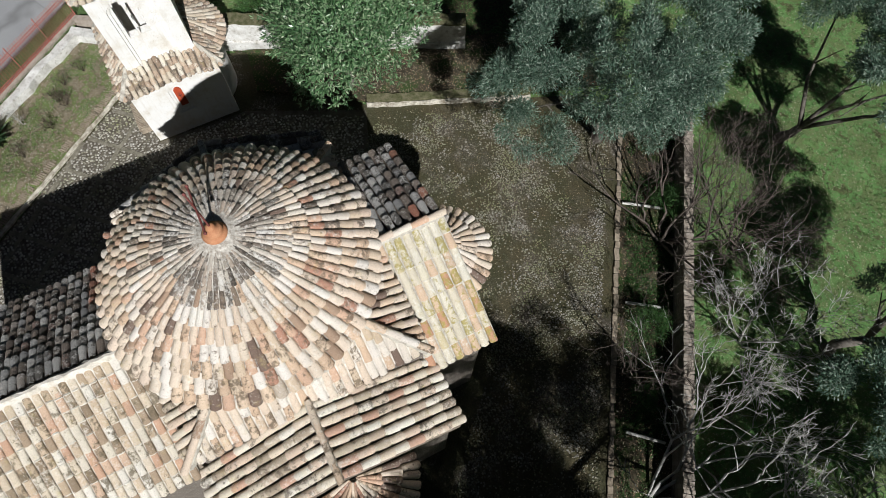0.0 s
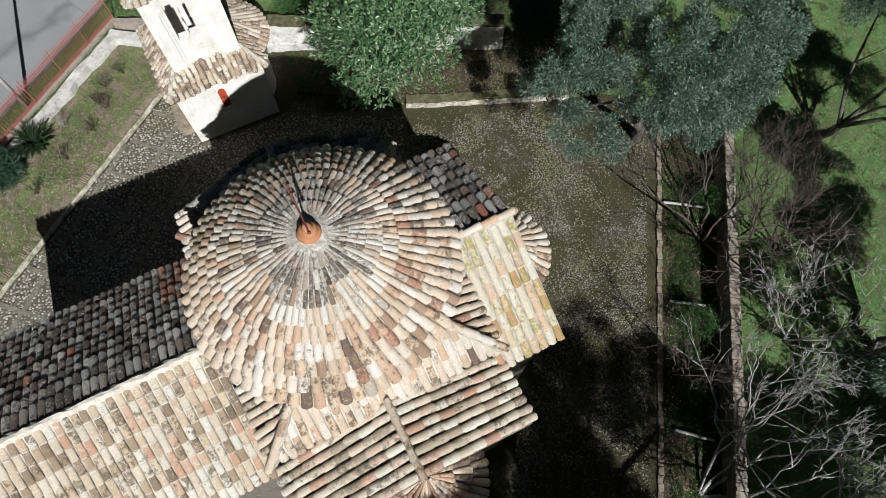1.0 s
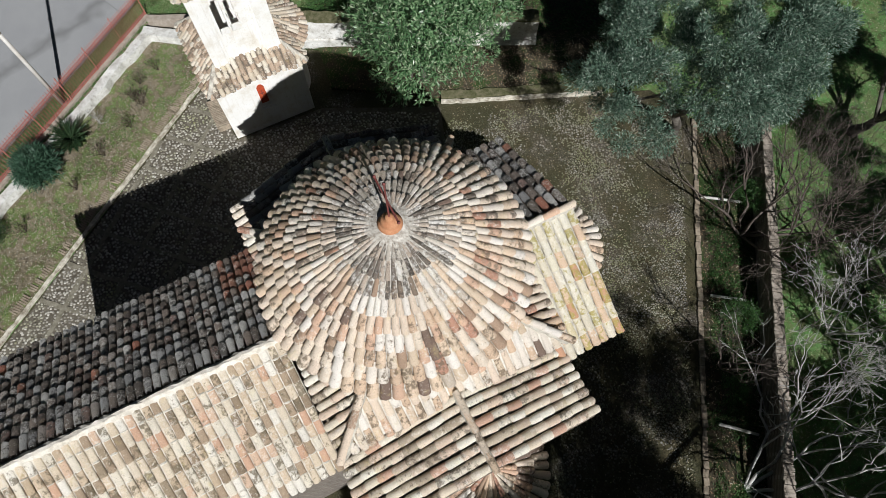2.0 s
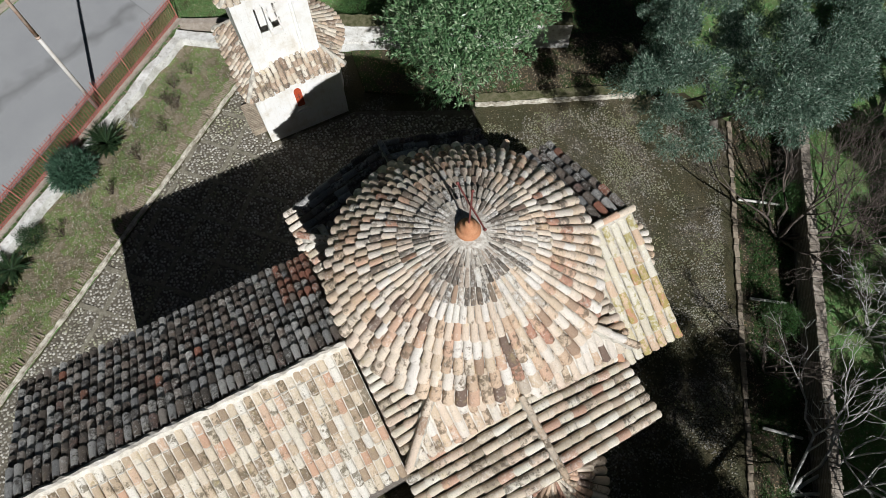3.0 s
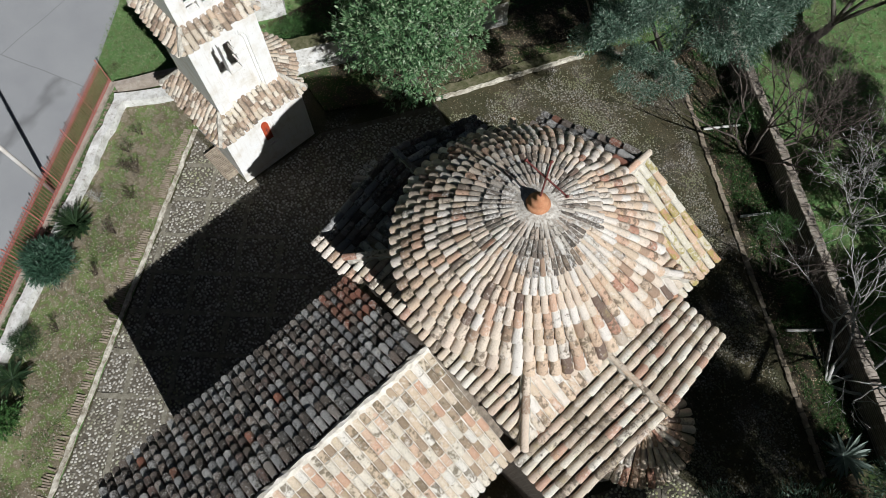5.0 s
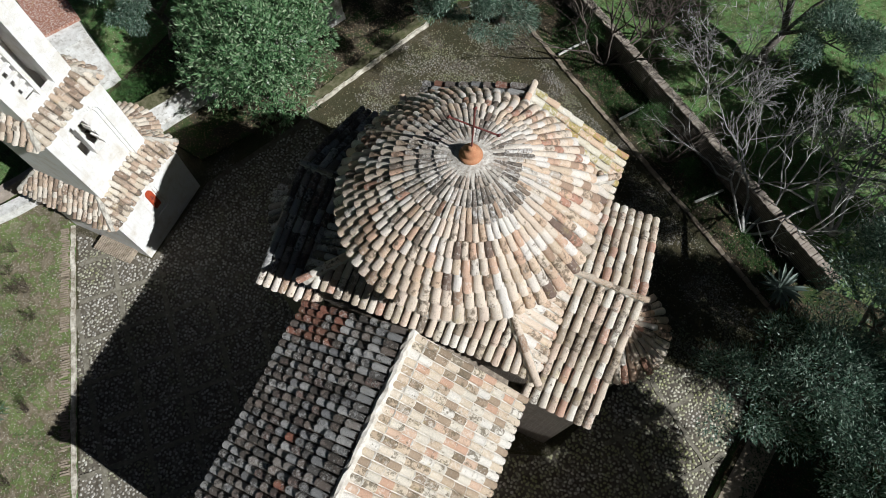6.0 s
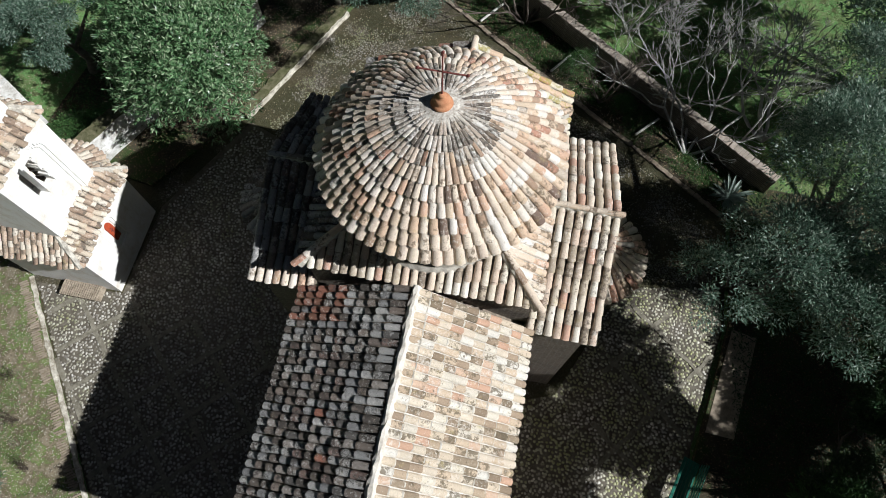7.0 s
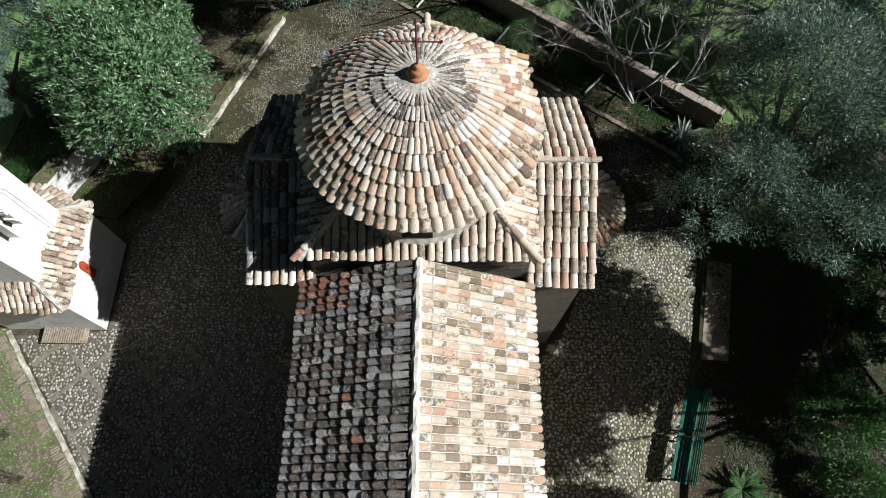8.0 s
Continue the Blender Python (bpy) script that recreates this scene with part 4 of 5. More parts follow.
def ragged(y0, y1, z0, z1, rows, rng):
    """A broken slot: a stack of short openings of uneven width."""
    h = (z1 - z0) / rows
    return [(y0 + rng.uniform(0, 0.07), y1 - rng.uniform(0, 0.08), z0 + h * i, z0 + h * (i + 1)) for i in range(rows)]


stage(1.13, 2.5, 6.4, ragged(-0.72, -0.36, 4.5, 5.74, 13, random.Random(4)) + [(-1.06, -0.77, 4.46, 5.74), (-1.01, -0.82, 5.74, 5.88)])
stage(0.92, 6.35, 10.0, [(-1.06, -0.72, 7.05, 8.7), (-0.6, -0.22, 6.95, 9.2)], 0.25)
for z in (7.25, 7.55, 7.85, 8.15, 8.45):
    tower_part("lattice_bar", lambda b: box(b, TX + 0.74, TX + 0.84, -1.08, -0.7, z, z + 0.07), M_PLASTER)
skirt("lower_skirt_roof", 1.76, 1.12, 2.74, 3.42, 0.19, M_TILE_WARM)


def stair_turret(b):
    n, cx, cy = 18, TX - 0.15, 0.1
    rows = [[b.verts.new((cx + 1.34 * math.cos(math.pi * i / n), cy + 1.34 * math.sin(math.pi * i / n), z)) for i in range(n + 1)] for z in (-0.1, 2.68)]
    for i in range(n):
        b.faces.new((rows[0][i], rows[0][i + 1], rows[1][i + 1], rows[1][i]))
    b.faces.new(rows[1])


tower_part("round_wall", stair_turret)
cone_roof("round_roof", TX - 0.15, 0.1, math.pi / 2, 0.3, 1.68, 3.56, 2.7, 26, 5, M_TILE_WARM, tower)
skirt("upper_skirt_roof", 1.33, 0.9, 6.36, 6.82, 0.21, M_TILE_WARM)
skirt("top_roof", 1.1, 0.02, 9.95, 10.7, 0.21, M_TILE_WARM)


def shutter(b):
    prism(b, [(-0.76, 1.3), (-0.5, 1.3), (-0.5, 2.1), (-0.55, 2.2), (-0.63, 2.24), (-0.71, 2.2), (-0.76, 2.1)], 0, 0.05)
    bmesh.ops.transform(b, matrix=Matrix(((0, 0, 1, TX + 1.505), (1, 0, 0, 0), (0, 1, 0, 0), (0, 0, 0, 1))), verts=b.verts)
    for z in (1.45, 2.0):
        box(b, TX + 1.553, TX + 1.57, -0.75, -0.51, z, z + 0.05)


shutter_leaf = tower_part("shutter", shutter, M_SHUTTER, "orange-red painted wooden shutter")


def shutter_cross(b):
    box(b, TX + 1.556, TX + 1.566, -0.645, -0.615, 1.62, 1.98)
    box(b, TX + 1.556, TX + 1.566, -0.7, -0.56, 1.82, 1.85)


tower_part("cross_bars", shutter_cross, M_RUST, "small dark iron cross", shutter_leaf)




# ---- fence, pole, bench and small works ----
def place(ob, parent):
    adopt(ob, parent)
    return ob


FENCE = (Vector((-17.8, -3.4, 0)), Vector((-9.3, -14.6, 0)))
fence = thing("fence", "rust-red iron railing with spear pickets beside the road", "fence", at=FENCE[0])
fd = (FENCE[1] - FENCE[0]).normalized()
flen = (FENCE[1] - FENCE[0]).length
bm = bmesh.new()
strip(bm, FENCE[0].xy, FENCE[1].xy, 0.26, -0.1, 0.12, 0.8, 0.01)
place(part("plinth", bm, M_COPING), fence)
for z in (0.16, 0.28, 0.98, 1.1):
    vs, fs = [], []
    tube(vs, fs, [FENCE[0] + Vector((0, 0, z)), FENCE[1] + Vector((0, 0, z))], [0.016, 0.016], 4)
    place(raw("rail", vs, fs, M_RED), fence)
vs, fs = [], []
tube(vs, fs, [(0, 0, 0.1), (0, 0, 1.18)], [0.011, 0.011], 4)
tube(vs, fs, [(0, 0, 1.18), (0, 0, 1.21), (0, 0, 1.29)], [0.011, 0.022, 0.002], 4)
picket_mesh = raw("picket", vs, fs, M_RED)
vs, fs = [], []
tube(vs, fs, [(0, 0, 0.0), (0, 0, 1.28)], [0.026, 0.026], 4)
tube(vs, fs, [(0, 0, 1.28), (0, 0, 1.32), (0, 0, 1.39)], [0.026, 0.038, 0.004], 4)
post_mesh = raw("post", vs, fs, M_RED)
for i in range(int(flen / 0.12) + 1):
    p = FENCE[0] + fd * (0.12 * i)
    src = post_mesh if i % 13 == 0 else picket_mesh
    if i == 0:
        ob = post_mesh
    elif i == 1:
        ob = picket_mesh
    else:
        ob = new(src.name.split(".")[0], src.data)
    ob.location = p
    place(ob, fence)
vs, fs = [], []
for i in range(int(flen / 0.14)):
    p = FENCE[0] + fd * (0.14 * i)
    for z in (0.16, 0.98):
        q = 0.14
        tube(vs, fs, [p + Vector((0, 0, z)), p + fd * q + Vector((0, 0, z + 0.12))], [0.007, 0.007], 3)
        tube(vs, fs, [p + Vector((0, 0, z + 0.12)), p + fd * q + Vector((0, 0, z))], [0.007, 0.007], 3)
place(tagged(raw("lattice", vs, fs, M_RED, None, "crossed bars between the paired rails"), kind="stuff"), fence)

pole = thing("street_pole", "slim steel pole, white below and rusty above", "pole", at=(-14.98, -7.5, 0))
vs, fs = [], []
tube(vs, fs, [(-14.98, -7.5, 0), (-14.98, -7.5, 3.9)], [0.075, 0.068], 12)
place(raw("shaft", vs, fs, M_POLE, None, "white painted lower shaft", True), pole)
vs, fs = [], []
tube(vs, fs, [(-14.98, -7.5, 3.9), (-14.98, -7.48, 7.5)], [0.066, 0.055], 12)
tube(vs, fs, [(-14.98, -7.5, 3.86), (-14.98, -7.5, 3.94)], [0.078, 0.078], 12)
place(raw("upper_shaft", vs, fs, M_POLE_RUST, None, "rust-streaked upper shaft", True), pole)

shed = thing("shed", "small white rendered building with a red tiled edge", "shed", at=(-17, 4, 0))
bm = bmesh.new()
prism(bm, [(-16.5, 2.6), (-15.9, 3.75), (-18.9, 5.4), (-19.5, 4.2)], -0.1, 2.5)
place(part("wall", bm, M_WHITEWALL), shed)
bm = bmesh.new()
prism(bm, [(-17.3, 2.95), (-16.6, 4.22), (-18.9, 5.5), (-19.6, 4.2)], 2.5, 2.62)
place(part("roof", bm, M_TILE_RED), shed)

step = thing("brick_step", "low brick step laid against the tower", "step", at=(-11.75, -2.6, 0))
bm = bmesh.new()
box(bm, -12.45, -11.1, -2.6, -2.1, -0.05, 0.17)
place(part("core", bm, M_BRICK), step)

bench = thing("bench", "dark green slatted metal park bench on the terrace edge", "bench", at=(7.8, -4.6, 0.0), group="benches on the terrace edge")
bdir = Vector((-0.31, -0.951, 0))
bside = Vector((0.951, -0.31, 0))
b0 = Vector((8.52, -3.92, 0.1))
def bench_bar(name, off, z, w, h, lo=0.0, hi=1.42):
    bm = bmesh.new()
    p0, p1 = b0 + bdir * lo + bside * off, b0 + bdir * hi + bside * off
    m = Matrix((bdir, -bside, Vector((0, 0, 1)))).transposed().to_4x4()
    m.translation = (p0 + p1) / 2 + Vector((0, 0, z))
    bmesh.ops.create_cube(bm, size=1, matrix=m @ Matrix.Diagonal(((p1 - p0).length, w, h, 1)))
    bmesh.ops.bevel(bm, geom=list(bm.edges), offset=0.006, segments=1, affect="EDGES")
    place(part(name, bm, M_GREEN), bench)
for k in range(5):
    bench_bar("seat_slat", -0.2 + 0.1 * k, 0.43, 0.09, 0.025)
for k in range(4):
    bench_bar("back_slat", 0.27 + 0.03 * k, 0.55 + 0.1 * k, 0.022, 0.075)
for s in (0.12, 1.3):
    for off in (-0.2, 0.2):
        bench_bar("leg", off, 0.21, 0.04, 0.42, s - 0.02, s + 0.02)
    bench_bar("support", 0.0, 0.395, 0.48, 0.04, s - 0.02, s + 0.02)
    bench_bar("back_post", 0.31, 0.62, 0.03, 0.55, s - 0.02, s + 0.02)

bench_2 = copy_thing(bench, Matrix.Translation(Vector((7.8, -4.6, 0.0)) + bdir * 1.52))
for (ax, ay), (bx, by) in (((-0.62, 11.86), (0.22, 13.05)), ((2.56, 9.9), (3.25, 10.87)), ((6.1, 7.6), (6.92, 8.5))):
    vs, fs = [], []
    tube(vs, fs, [(ax, ay, 0.16), ((ax + bx) / 2, (ay + by) / 2, 0.17), (bx, by, 0.15)], [0.05, 0.047, 0.045], 8)
    tagged(raw("wooden_bar", vs, fs, M_WOODBAR), "bleached white bar lying across the garden strip", "bar", "bars across the garden strip")

# brick edging of the flower bed: bricks set on edge, side by side along the kerb
edging = thing("brick_edging", "band of bricks on edge beside the flower bed kerb", "edging", at=(*W_KERB[0], 0))
ka, kb = Vector((*W_KERB[0], 0)), Vector((*W_KERB[1], 0))
kd = (kb - ka).normalized()
ks = Vector((kd.y, -kd.x, 0))
if ks.x > 0:
    ks = -ks
bm = bmesh.new()
box(bm, -0.135, 0.135, -0.028, 0.028, -0.04, 0.05, 0.006)
brick_mesh = bpy.data.meshes.new("brick")
bm.to_mesh(brick_mesh)
bm.free()
brick_mesh.materials.append(M_BRICK)
g = random.Random(5)
ang = math.atan2(ks.y, ks.x)
for i in range(170):
    p = ka + kd * (0.1 + 0.08 * i) + ks * (0.26 + g.uniform(-0.05, 0.05))
    if noise.noise(Vector((i * 0.09, 3.1, 0))) > 0.25 or g.random() < 0.12:
        continue
    ob = new("brick", brick_mesh)
    ob.matrix_basis = Matrix.LocRotScale((p.x, p.y, 0.035 + g.uniform(-0.025, 0.02)), Euler((g.gauss(0, 0.03), g.gauss(0, 0.03), ang + g.gauss(0, 0.06))), None)
    place(ob, edging)


verge = thing("verge_edging", "band of old bricks on edge below the railing", "edging", at=(FENCE[0].x, FENCE[0].y, 0))
fs_ = Vector((-fd.y, fd.x, 0))
if fs_.x < 0:
    fs_ = -fs_
for i in range(150):
    p = FENCE[0] + fd * (0.1 + 0.09 * i) + fs_ * (0.36 + g.uniform(-0.04, 0.04))
    if g.random() < 0.5:
        continue
    ob = new("brick", brick_mesh)
    ob.matrix_basis = Matrix.LocRotScale((p.x, p.y, 0.02 + g.uniform(-0.015, 0.02)), Euler((g.gauss(0, 0.03), g.gauss(0, 0.03), math.atan2(fs_.y, fs_.x) + g.gauss(0, 0.07))), None)
    place(ob, verge)
for row, y in enumerate((-2.5, -2.24)):
    for i in range(18):
        ob = new("brick", brick_mesh)
        ob.matrix_basis = Matrix.LocRotScale((-12.42 + 0.075 * i + g.uniform(-0.004, 0.004), y, 0.2 + g.uniform(0.0, 0.012)), Euler((0, 0, math.pi / 2 + g.gauss(0, 0.03))), None)
        place(ob, step)


# ---- plants ----
def leaf_mesh(name, at, along, up, length, width, material, parent=None, label="", fold=0.25):
    """Many lens-shaped leaves in one mesh, from arrays of places and directions."""
    along = along / np.linalg.norm(along, axis=1, keepdims=True)
    side = np.cross(along, up)
    side /= np.linalg.norm(side, axis=1, keepdims=True) + 1e-9
    nor = np.cross(side, along)
    length = np.asarray(length)[:, None]
    width = np.asarray(width)[:, None]
    base = at
    tip = at + along * length
    mid = at + along * length * 0.48 - nor * width * fold
    l, r = mid + side * width / 2 + nor * width * fold * 1.6, mid - side * width / 2 + nor * width * fold * 1.6
    verts = np.stack([base, l, tip, r], 1).reshape(-1, 3)
    n = len(at)
    mesh = bpy.data.meshes.new(name)
    mesh.vertices.add(4 * n)
    mesh.vertices.foreach_set("co", verts.ravel())
    mesh.loops.add(4 * n)
    mesh.loops.foreach_set("vertex_index", np.arange(4 * n, dtype=np.int32))
    mesh.polygons.add(n)
    mesh.polygons.foreach_set("loop_start", np.arange(0, 4 * n, 4, dtype=np.int32))
    mesh.update(calc_edges=True)
    ob = link(name, mesh, material, None, label)
    if parent:
        adopt(ob, parent)
    return ob


def crown_points(rng, lobes, clumps, per, spread, shell=0.55):
    """Leaf places in clumps over the outer part of several lobes, with gaps between the clumps."""
    vols = np.array([r[0] * r[1] * r[2] for _, r in lobes]) ** (2 / 3)
    pick = rng.choice(len(lobes), clumps, p=vols / vols.sum())
    c = np.array([l[0] for l in lobes])[pick]
    r = np.array([l[1] for l in lobes])[pick]
    d = rng.normal(size=(clumps, 3))
    d /= np.linalg.norm(d, axis=1, keepdims=True)
    d[:, 2] = np.where(d[:, 2] < -0.3, -d[:, 2] * 0.6, d[:, 2])
    depth = shell + (1 - shell) * rng.random((clumps, 1)) ** 0.6
    centre = c + d * r * depth * (1 + 0.12 * rng.normal(size=(clumps, 1)))
    who = np.repeat(np.arange(clumps), per)
    at = centre[who] + rng.normal(size=(len(who), 3)) * spread
    out = d[who]
    return at, out, centre, d


def limbs(rng, base, fork, targets, thick, parent, material, name="limb"):
    """Trunk from base to fork, then one limb toward every target, each a mesh of its own."""
    base, fork = Vector(base), Vector(fork)
    vs, fs = [], []
    mid = base.lerp(fork, 0.5) + Vector((rng.normal() * 0.1, rng.normal() * 0.1, 0))
    tube(vs, fs, [base - Vector((0, 0, 0.1)), base + Vector((0, 0, 0.15)), mid, fork], [thick * 1.7, thick * 1.25, thick, thick * 0.85], 9)
    adopt(raw("trunk", vs, fs, material, None, "", True), parent)
    for t in targets:
        t = Vector(t)
        vs, fs = [], []
        m1 = fork.lerp(t, 0.4) + Vector((rng.normal() * 0.2, rng.normal() * 0.2, rng.normal() * 0.1 + 0.2))
        tube(vs, fs, [fork - (m1 - fork) * 0.05, m1, t], [thick * 0.6, thick * 0.38, thick * 0.12], 7)
        for _ in range(3):
            s = m1.lerp(t, rng.random())
            e = s + Vector(rng.normal(size=3)) * 0.5 + Vector((0, 0, 0.3))
            tube(vs, fs, [s, e], [thick * 0.2, thick * 0.05], 5)
        adopt(raw(name, vs, fs, material, None, "", True), parent)


def tuft_points(rng, lobes, n, full=1.0):
    """Leaf places in rounded tufts over the shells of several lobes, open between the tufts."""
    heads, outs, sizes = [], [], []
    for c, r in lobes:
        mean = (r[0] + r[1]) / 2
        for _ in range(max(7, int(17 * full * mean * (mean + r[2]) / 3))):
            d = rng.normal(size=3)
            d /= np.linalg.norm(d)
            d[2] = abs(d[2]) if d[2] < -0.35 else d[2]
            heads.append(np.array(c) + d * np.array(r) * rng.uniform(0.55 if full == 1 else 0.75, 1.05))
            outs.append(d)
            sizes.append(rng.uniform(0.2, 0.46) * mean ** 0.4)
    heads, outs, sizes = np.array(heads), np.array(outs), np.array(sizes)
    who = rng.choice(len(heads), n, p=sizes ** 2 / (sizes ** 2).sum())
    e = rng.normal(size=(n, 3)) + np.array((0, 0, 0.35))
    e /= np.linalg.norm(e, axis=1, keepdims=True)
    at = heads[who] + e * (sizes[who] * rng.random(n) ** 0.45)[:, None] * np.array((1.0, 1.0, 0.8))
    return at, e * 0.7 + outs[who] * 0.4


def olive_tree(base, fork, lobes, clumps, label, seed, per=84, thick=0.16, leaf=None, big=1.0, full=1.0):
    rng = np.random.default_rng(seed)
    tree = thing("olive_tree", label, "olive tree", at=base)
    limbs(rng, base, fork, [np.array(c) - np.array((0, 0, r[2] * 0.4)) for c, r in lobes], thick, tree, M_BARK)
    n = int(clumps * 0.54) * per
    at, out = tuft_points(rng, lobes, n, full)
    leaf_mesh("crown", at, out + rng.normal(size=at.shape) * 0.5, rng.normal(size=at.shape), rng.uniform(0.064, 0.134, n) * big, rng.uniform(0.0195, 0.0345, n) * big, leaf or M_OLIVE, tree, "crown of small narrow leaves", 0.2)
    return tree


olive_tree((-3.4, 12.6, 0), (-3.2, 11.8, 1.9), [((-3.3, 9.0, 4.9), (1.9, 1.7, 1.5)), ((-2.0, 11.2, 5.6), (1.8, 1.9, 1.6)), ((-4.9, 10.6, 5.2), (1.5, 1.7, 1.4)), ((-2.6, 13.2, 6.0), (2.0, 2.0, 1.6)), ((-1.3, 12.4, 4.6), (1.0, 1.2, 1.0)), ((-3.3, 12.0, 5.3), (1.6, 1.3, 1.2))],
           2800, "large silvery olive tree overhanging the cobbled yard", 21, 92)
olive_tree((-6.6, 11.6, 0.1), (-6.5, 11.7, 1.4), [((-6.7, 11.6, 3.0), (1.0, 1.0, 0.8)), ((-7.6, 12.6, 3.2), (0.9, 0.9, 0.8))], 420, "young olive tree growing in the shaded bed", 22, thick=0.09)
olive_tree((10.6, 1.9, 0.1), (10.4, 1.8, 2.6), [((8.0, -0.15, 7.0), (1.45, 1.3, 1.1)), ((6.8, -0.8, 6.7), (1.1, 0.95, 0.8)), ((9.5, 1.9, 7.8), (2.0, 2.0, 1.47)), ((9.76, -1.18, 7.1), (1.67, 1.3, 1.2)), ((11.44, 0.15, 7.6), (2.03, 2.21, 1.66)), ((10.9, 3.7, 6.6), (1.9, 1.7, 1.4)), ((13.48, 1.39, 8.0), (2.02, 2.39, 1.56)), ((13.06, 4.3, 7.7), (1.93, 1.66, 1.47)), ((10.0, 4.5, 6.0), (1.3, 1.2, 1.0)), ((11.6, 7.0, 5.6), (1.6, 1.5, 1.2)), ((13.4, 6.4, 7.0), (1.5, 1.5, 1.2)), ((10.9, 5.6, 7.1), (1.1, 1.1, 1.0))],
           4700, "broad grey-green olive tree shading the terrace", 23, thick=0.2, full=2.4)
# Added out of view: each lobe sits where its shadow lands on the yard.
olive_tree((16.4, -5.2, 0.1), (16.3, -5.1, 4.6), [((15.4, -4.0, 9.0), (2.0, 1.4, 1.2)), ((15.4, -5.8, 9.0), (1.3, 1.0, 1.0)), ((14.9, -6.9, 9.0), (1.0, 0.7, 0.9)), ((15.9, -9.0, 9.0), (1.4, 0.6, 0.9)), ((16.4, -2.4, 9.0), (1.3, 1.2, 1.2)), ((18.4, -4.4, 9.0), (1.4, 0.9, 1.0)), ((17.1, -4.6, 9.0), (1.2, 1.0, 1.0)), ((15.6, -0.7, 9.0), (1.0, 1.0, 0.9))], 3300, "unseen evergreen tree added to shade the benches", 24, 26, leaf=M_SHRUB, big=3.0, full=2.5)
olive_tree((-0.3, 18.8, 0), (-0.1, 19.0, 0.9), [((-2.6, 20.9, 4.4), (1.9, 1.6, 1.3)), ((1.2, 19.6, 4.7), (1.7, 1.3, 1.1)), ((-0.2, 20.7, 4.4), (1.6, 1.4, 1.1)), ((2.4, 20.8, 4.2), (1.6, 1.5, 1.1))], 2400, "many-stemmed olive tree on the green meadow", 25, 54, big=1.2)
olive_tree((6.9, 15.0, 0), (7.1, 15.4, 1.3), [((5.0, 17.1, 4.6), (1.6, 1.3, 1.0)), ((7.0, 16.9, 4.7), (1.8, 1.4, 1.1)), ((8.7, 16.1, 4.8), (1.7, 1.4, 1.1)), ((8.5, 12.9, 3.9), (1.5, 1.3, 0.9)), ((8.0, 14.5, 2.8), (0.9, 0.9, 0.7)), ((6.1, 16.0, 2.6), (0.7, 0.7, 0.5))], 2400, "olive tree with a leaning crown on the meadow", 26, 54, big=1.2)
# The next three trees are unseen, added only to throw shade into view.
olive_tree((17.5, 3.0, 0.1), (17.4, 3.0, 2.4), [((16.8, 2.6, 7.4), (2.4, 2.2, 1.8)), ((18.6, 2.4, 8.6), (2.3, 1.8, 1.8)), ((17.4, 8.4, 6.4), (1.6, 1.5, 1.3)), ((19.5, 7.5, 6.8), (1.8, 1.6, 1.3)), ((15.0, 3.0, 7.2), (1.5, 1.3, 1.2)), ((14.6, 1.0, 8.2), (1.2, 1.2, 1.0))], 2700, "unseen tall olive tree added to shade terrace and meadow", 28, 60, 0.24, big=1.3, full=2.2)
olive_tree((22.4, -2.6, 0.1), (22.3, -2.5, 3.2), [((21.4, -2.8, 8.0), (1.9, 2.2, 1.8)), ((23.0, -0.6, 8.8), (2.4, 2.3, 1.9)), ((23.3, -3.9, 8.6), (2.3, 2.2, 1.8)), ((20.3, -0.9, 6.6), (1.5, 1.8, 1.5)), ((20.6, 1.6, 8.2), (2.2, 2.0, 1.8))], 2600, "unseen tall olive tree added to shade the terrace", 30, 24, 0.22, big=1.9)
olive_tree((17.6, -5.4, 0.1), (17.5, -5.4, 2.2), [((17.6, -2.6, 5.4), (1.4, 1.2, 1.1)), ((18.8, -1.2, 5.6), (1.3, 1.3, 1.1))], 1000, "unseen slender olive tree added to shade the terrace", 33, 30, 0.14, big=1.8)
olive_tree((-15.2, 6.4, 0), (-15.0, 6.2, 1.6), [((-14.6, 5.4, 3.9), (1.5, 1.5, 1.2)), ((-13.6, 7.4, 4.3), (1.7, 1.7, 1.3))], 1300, "olive tree behind the whitewashed garden wall", 27)


olive_tree((13.6, -1.8, 0.1), (13.5, -1.8, 1.0), [((13.5, -0.6, 2.1), (1.2, 1.4, 1.3)), ((14.6, -2.6, 2.7), (1.5, 1.4, 1.5)), ((13.1, -2.6, 1.5), (1.0, 1.1, 1.1)), ((14.9, 0.2, 2.7), (1.4, 1.4, 1.4)), ((12.9, 1.4, 1.7), (0.9, 1.2, 1.1)), ((12.2, -3.9, 1.1), (0.9, 0.9, 0.8))], 1500, "dark evergreen thicket in the shade of the terrace", 34, 44, 0.12, M_SHRUB, 1.5)
# Added beyond the view; its lobes are set by the meadow shadows they cast.
olive_tree((17.0, 11.6, 0), (16.9, 11.5, 2.0), [((15.6, 10.9, 5.6), (1.9, 1.8, 1.5)), ((17.4, 13.2, 6.2), (2.0, 2.0, 1.6)), ((16.8, 9.0, 5.8), (1.7, 1.6, 1.4)), ((14.9, 13.6, 5.0), (1.6, 1.6, 1.3)), ((15.4, 9.6, 6.0), (1.5, 1.3, 1.2)), ((12.4, 13.0, 4.9), (1.7, 1.4, 1.1)), ((12.9, 10.5, 4.3), (1.3, 1.2, 1.0))], 2500, "olive tree added beyond view to shade the meadow", 35, 26, 0.2, big=2.0, full=1.9)


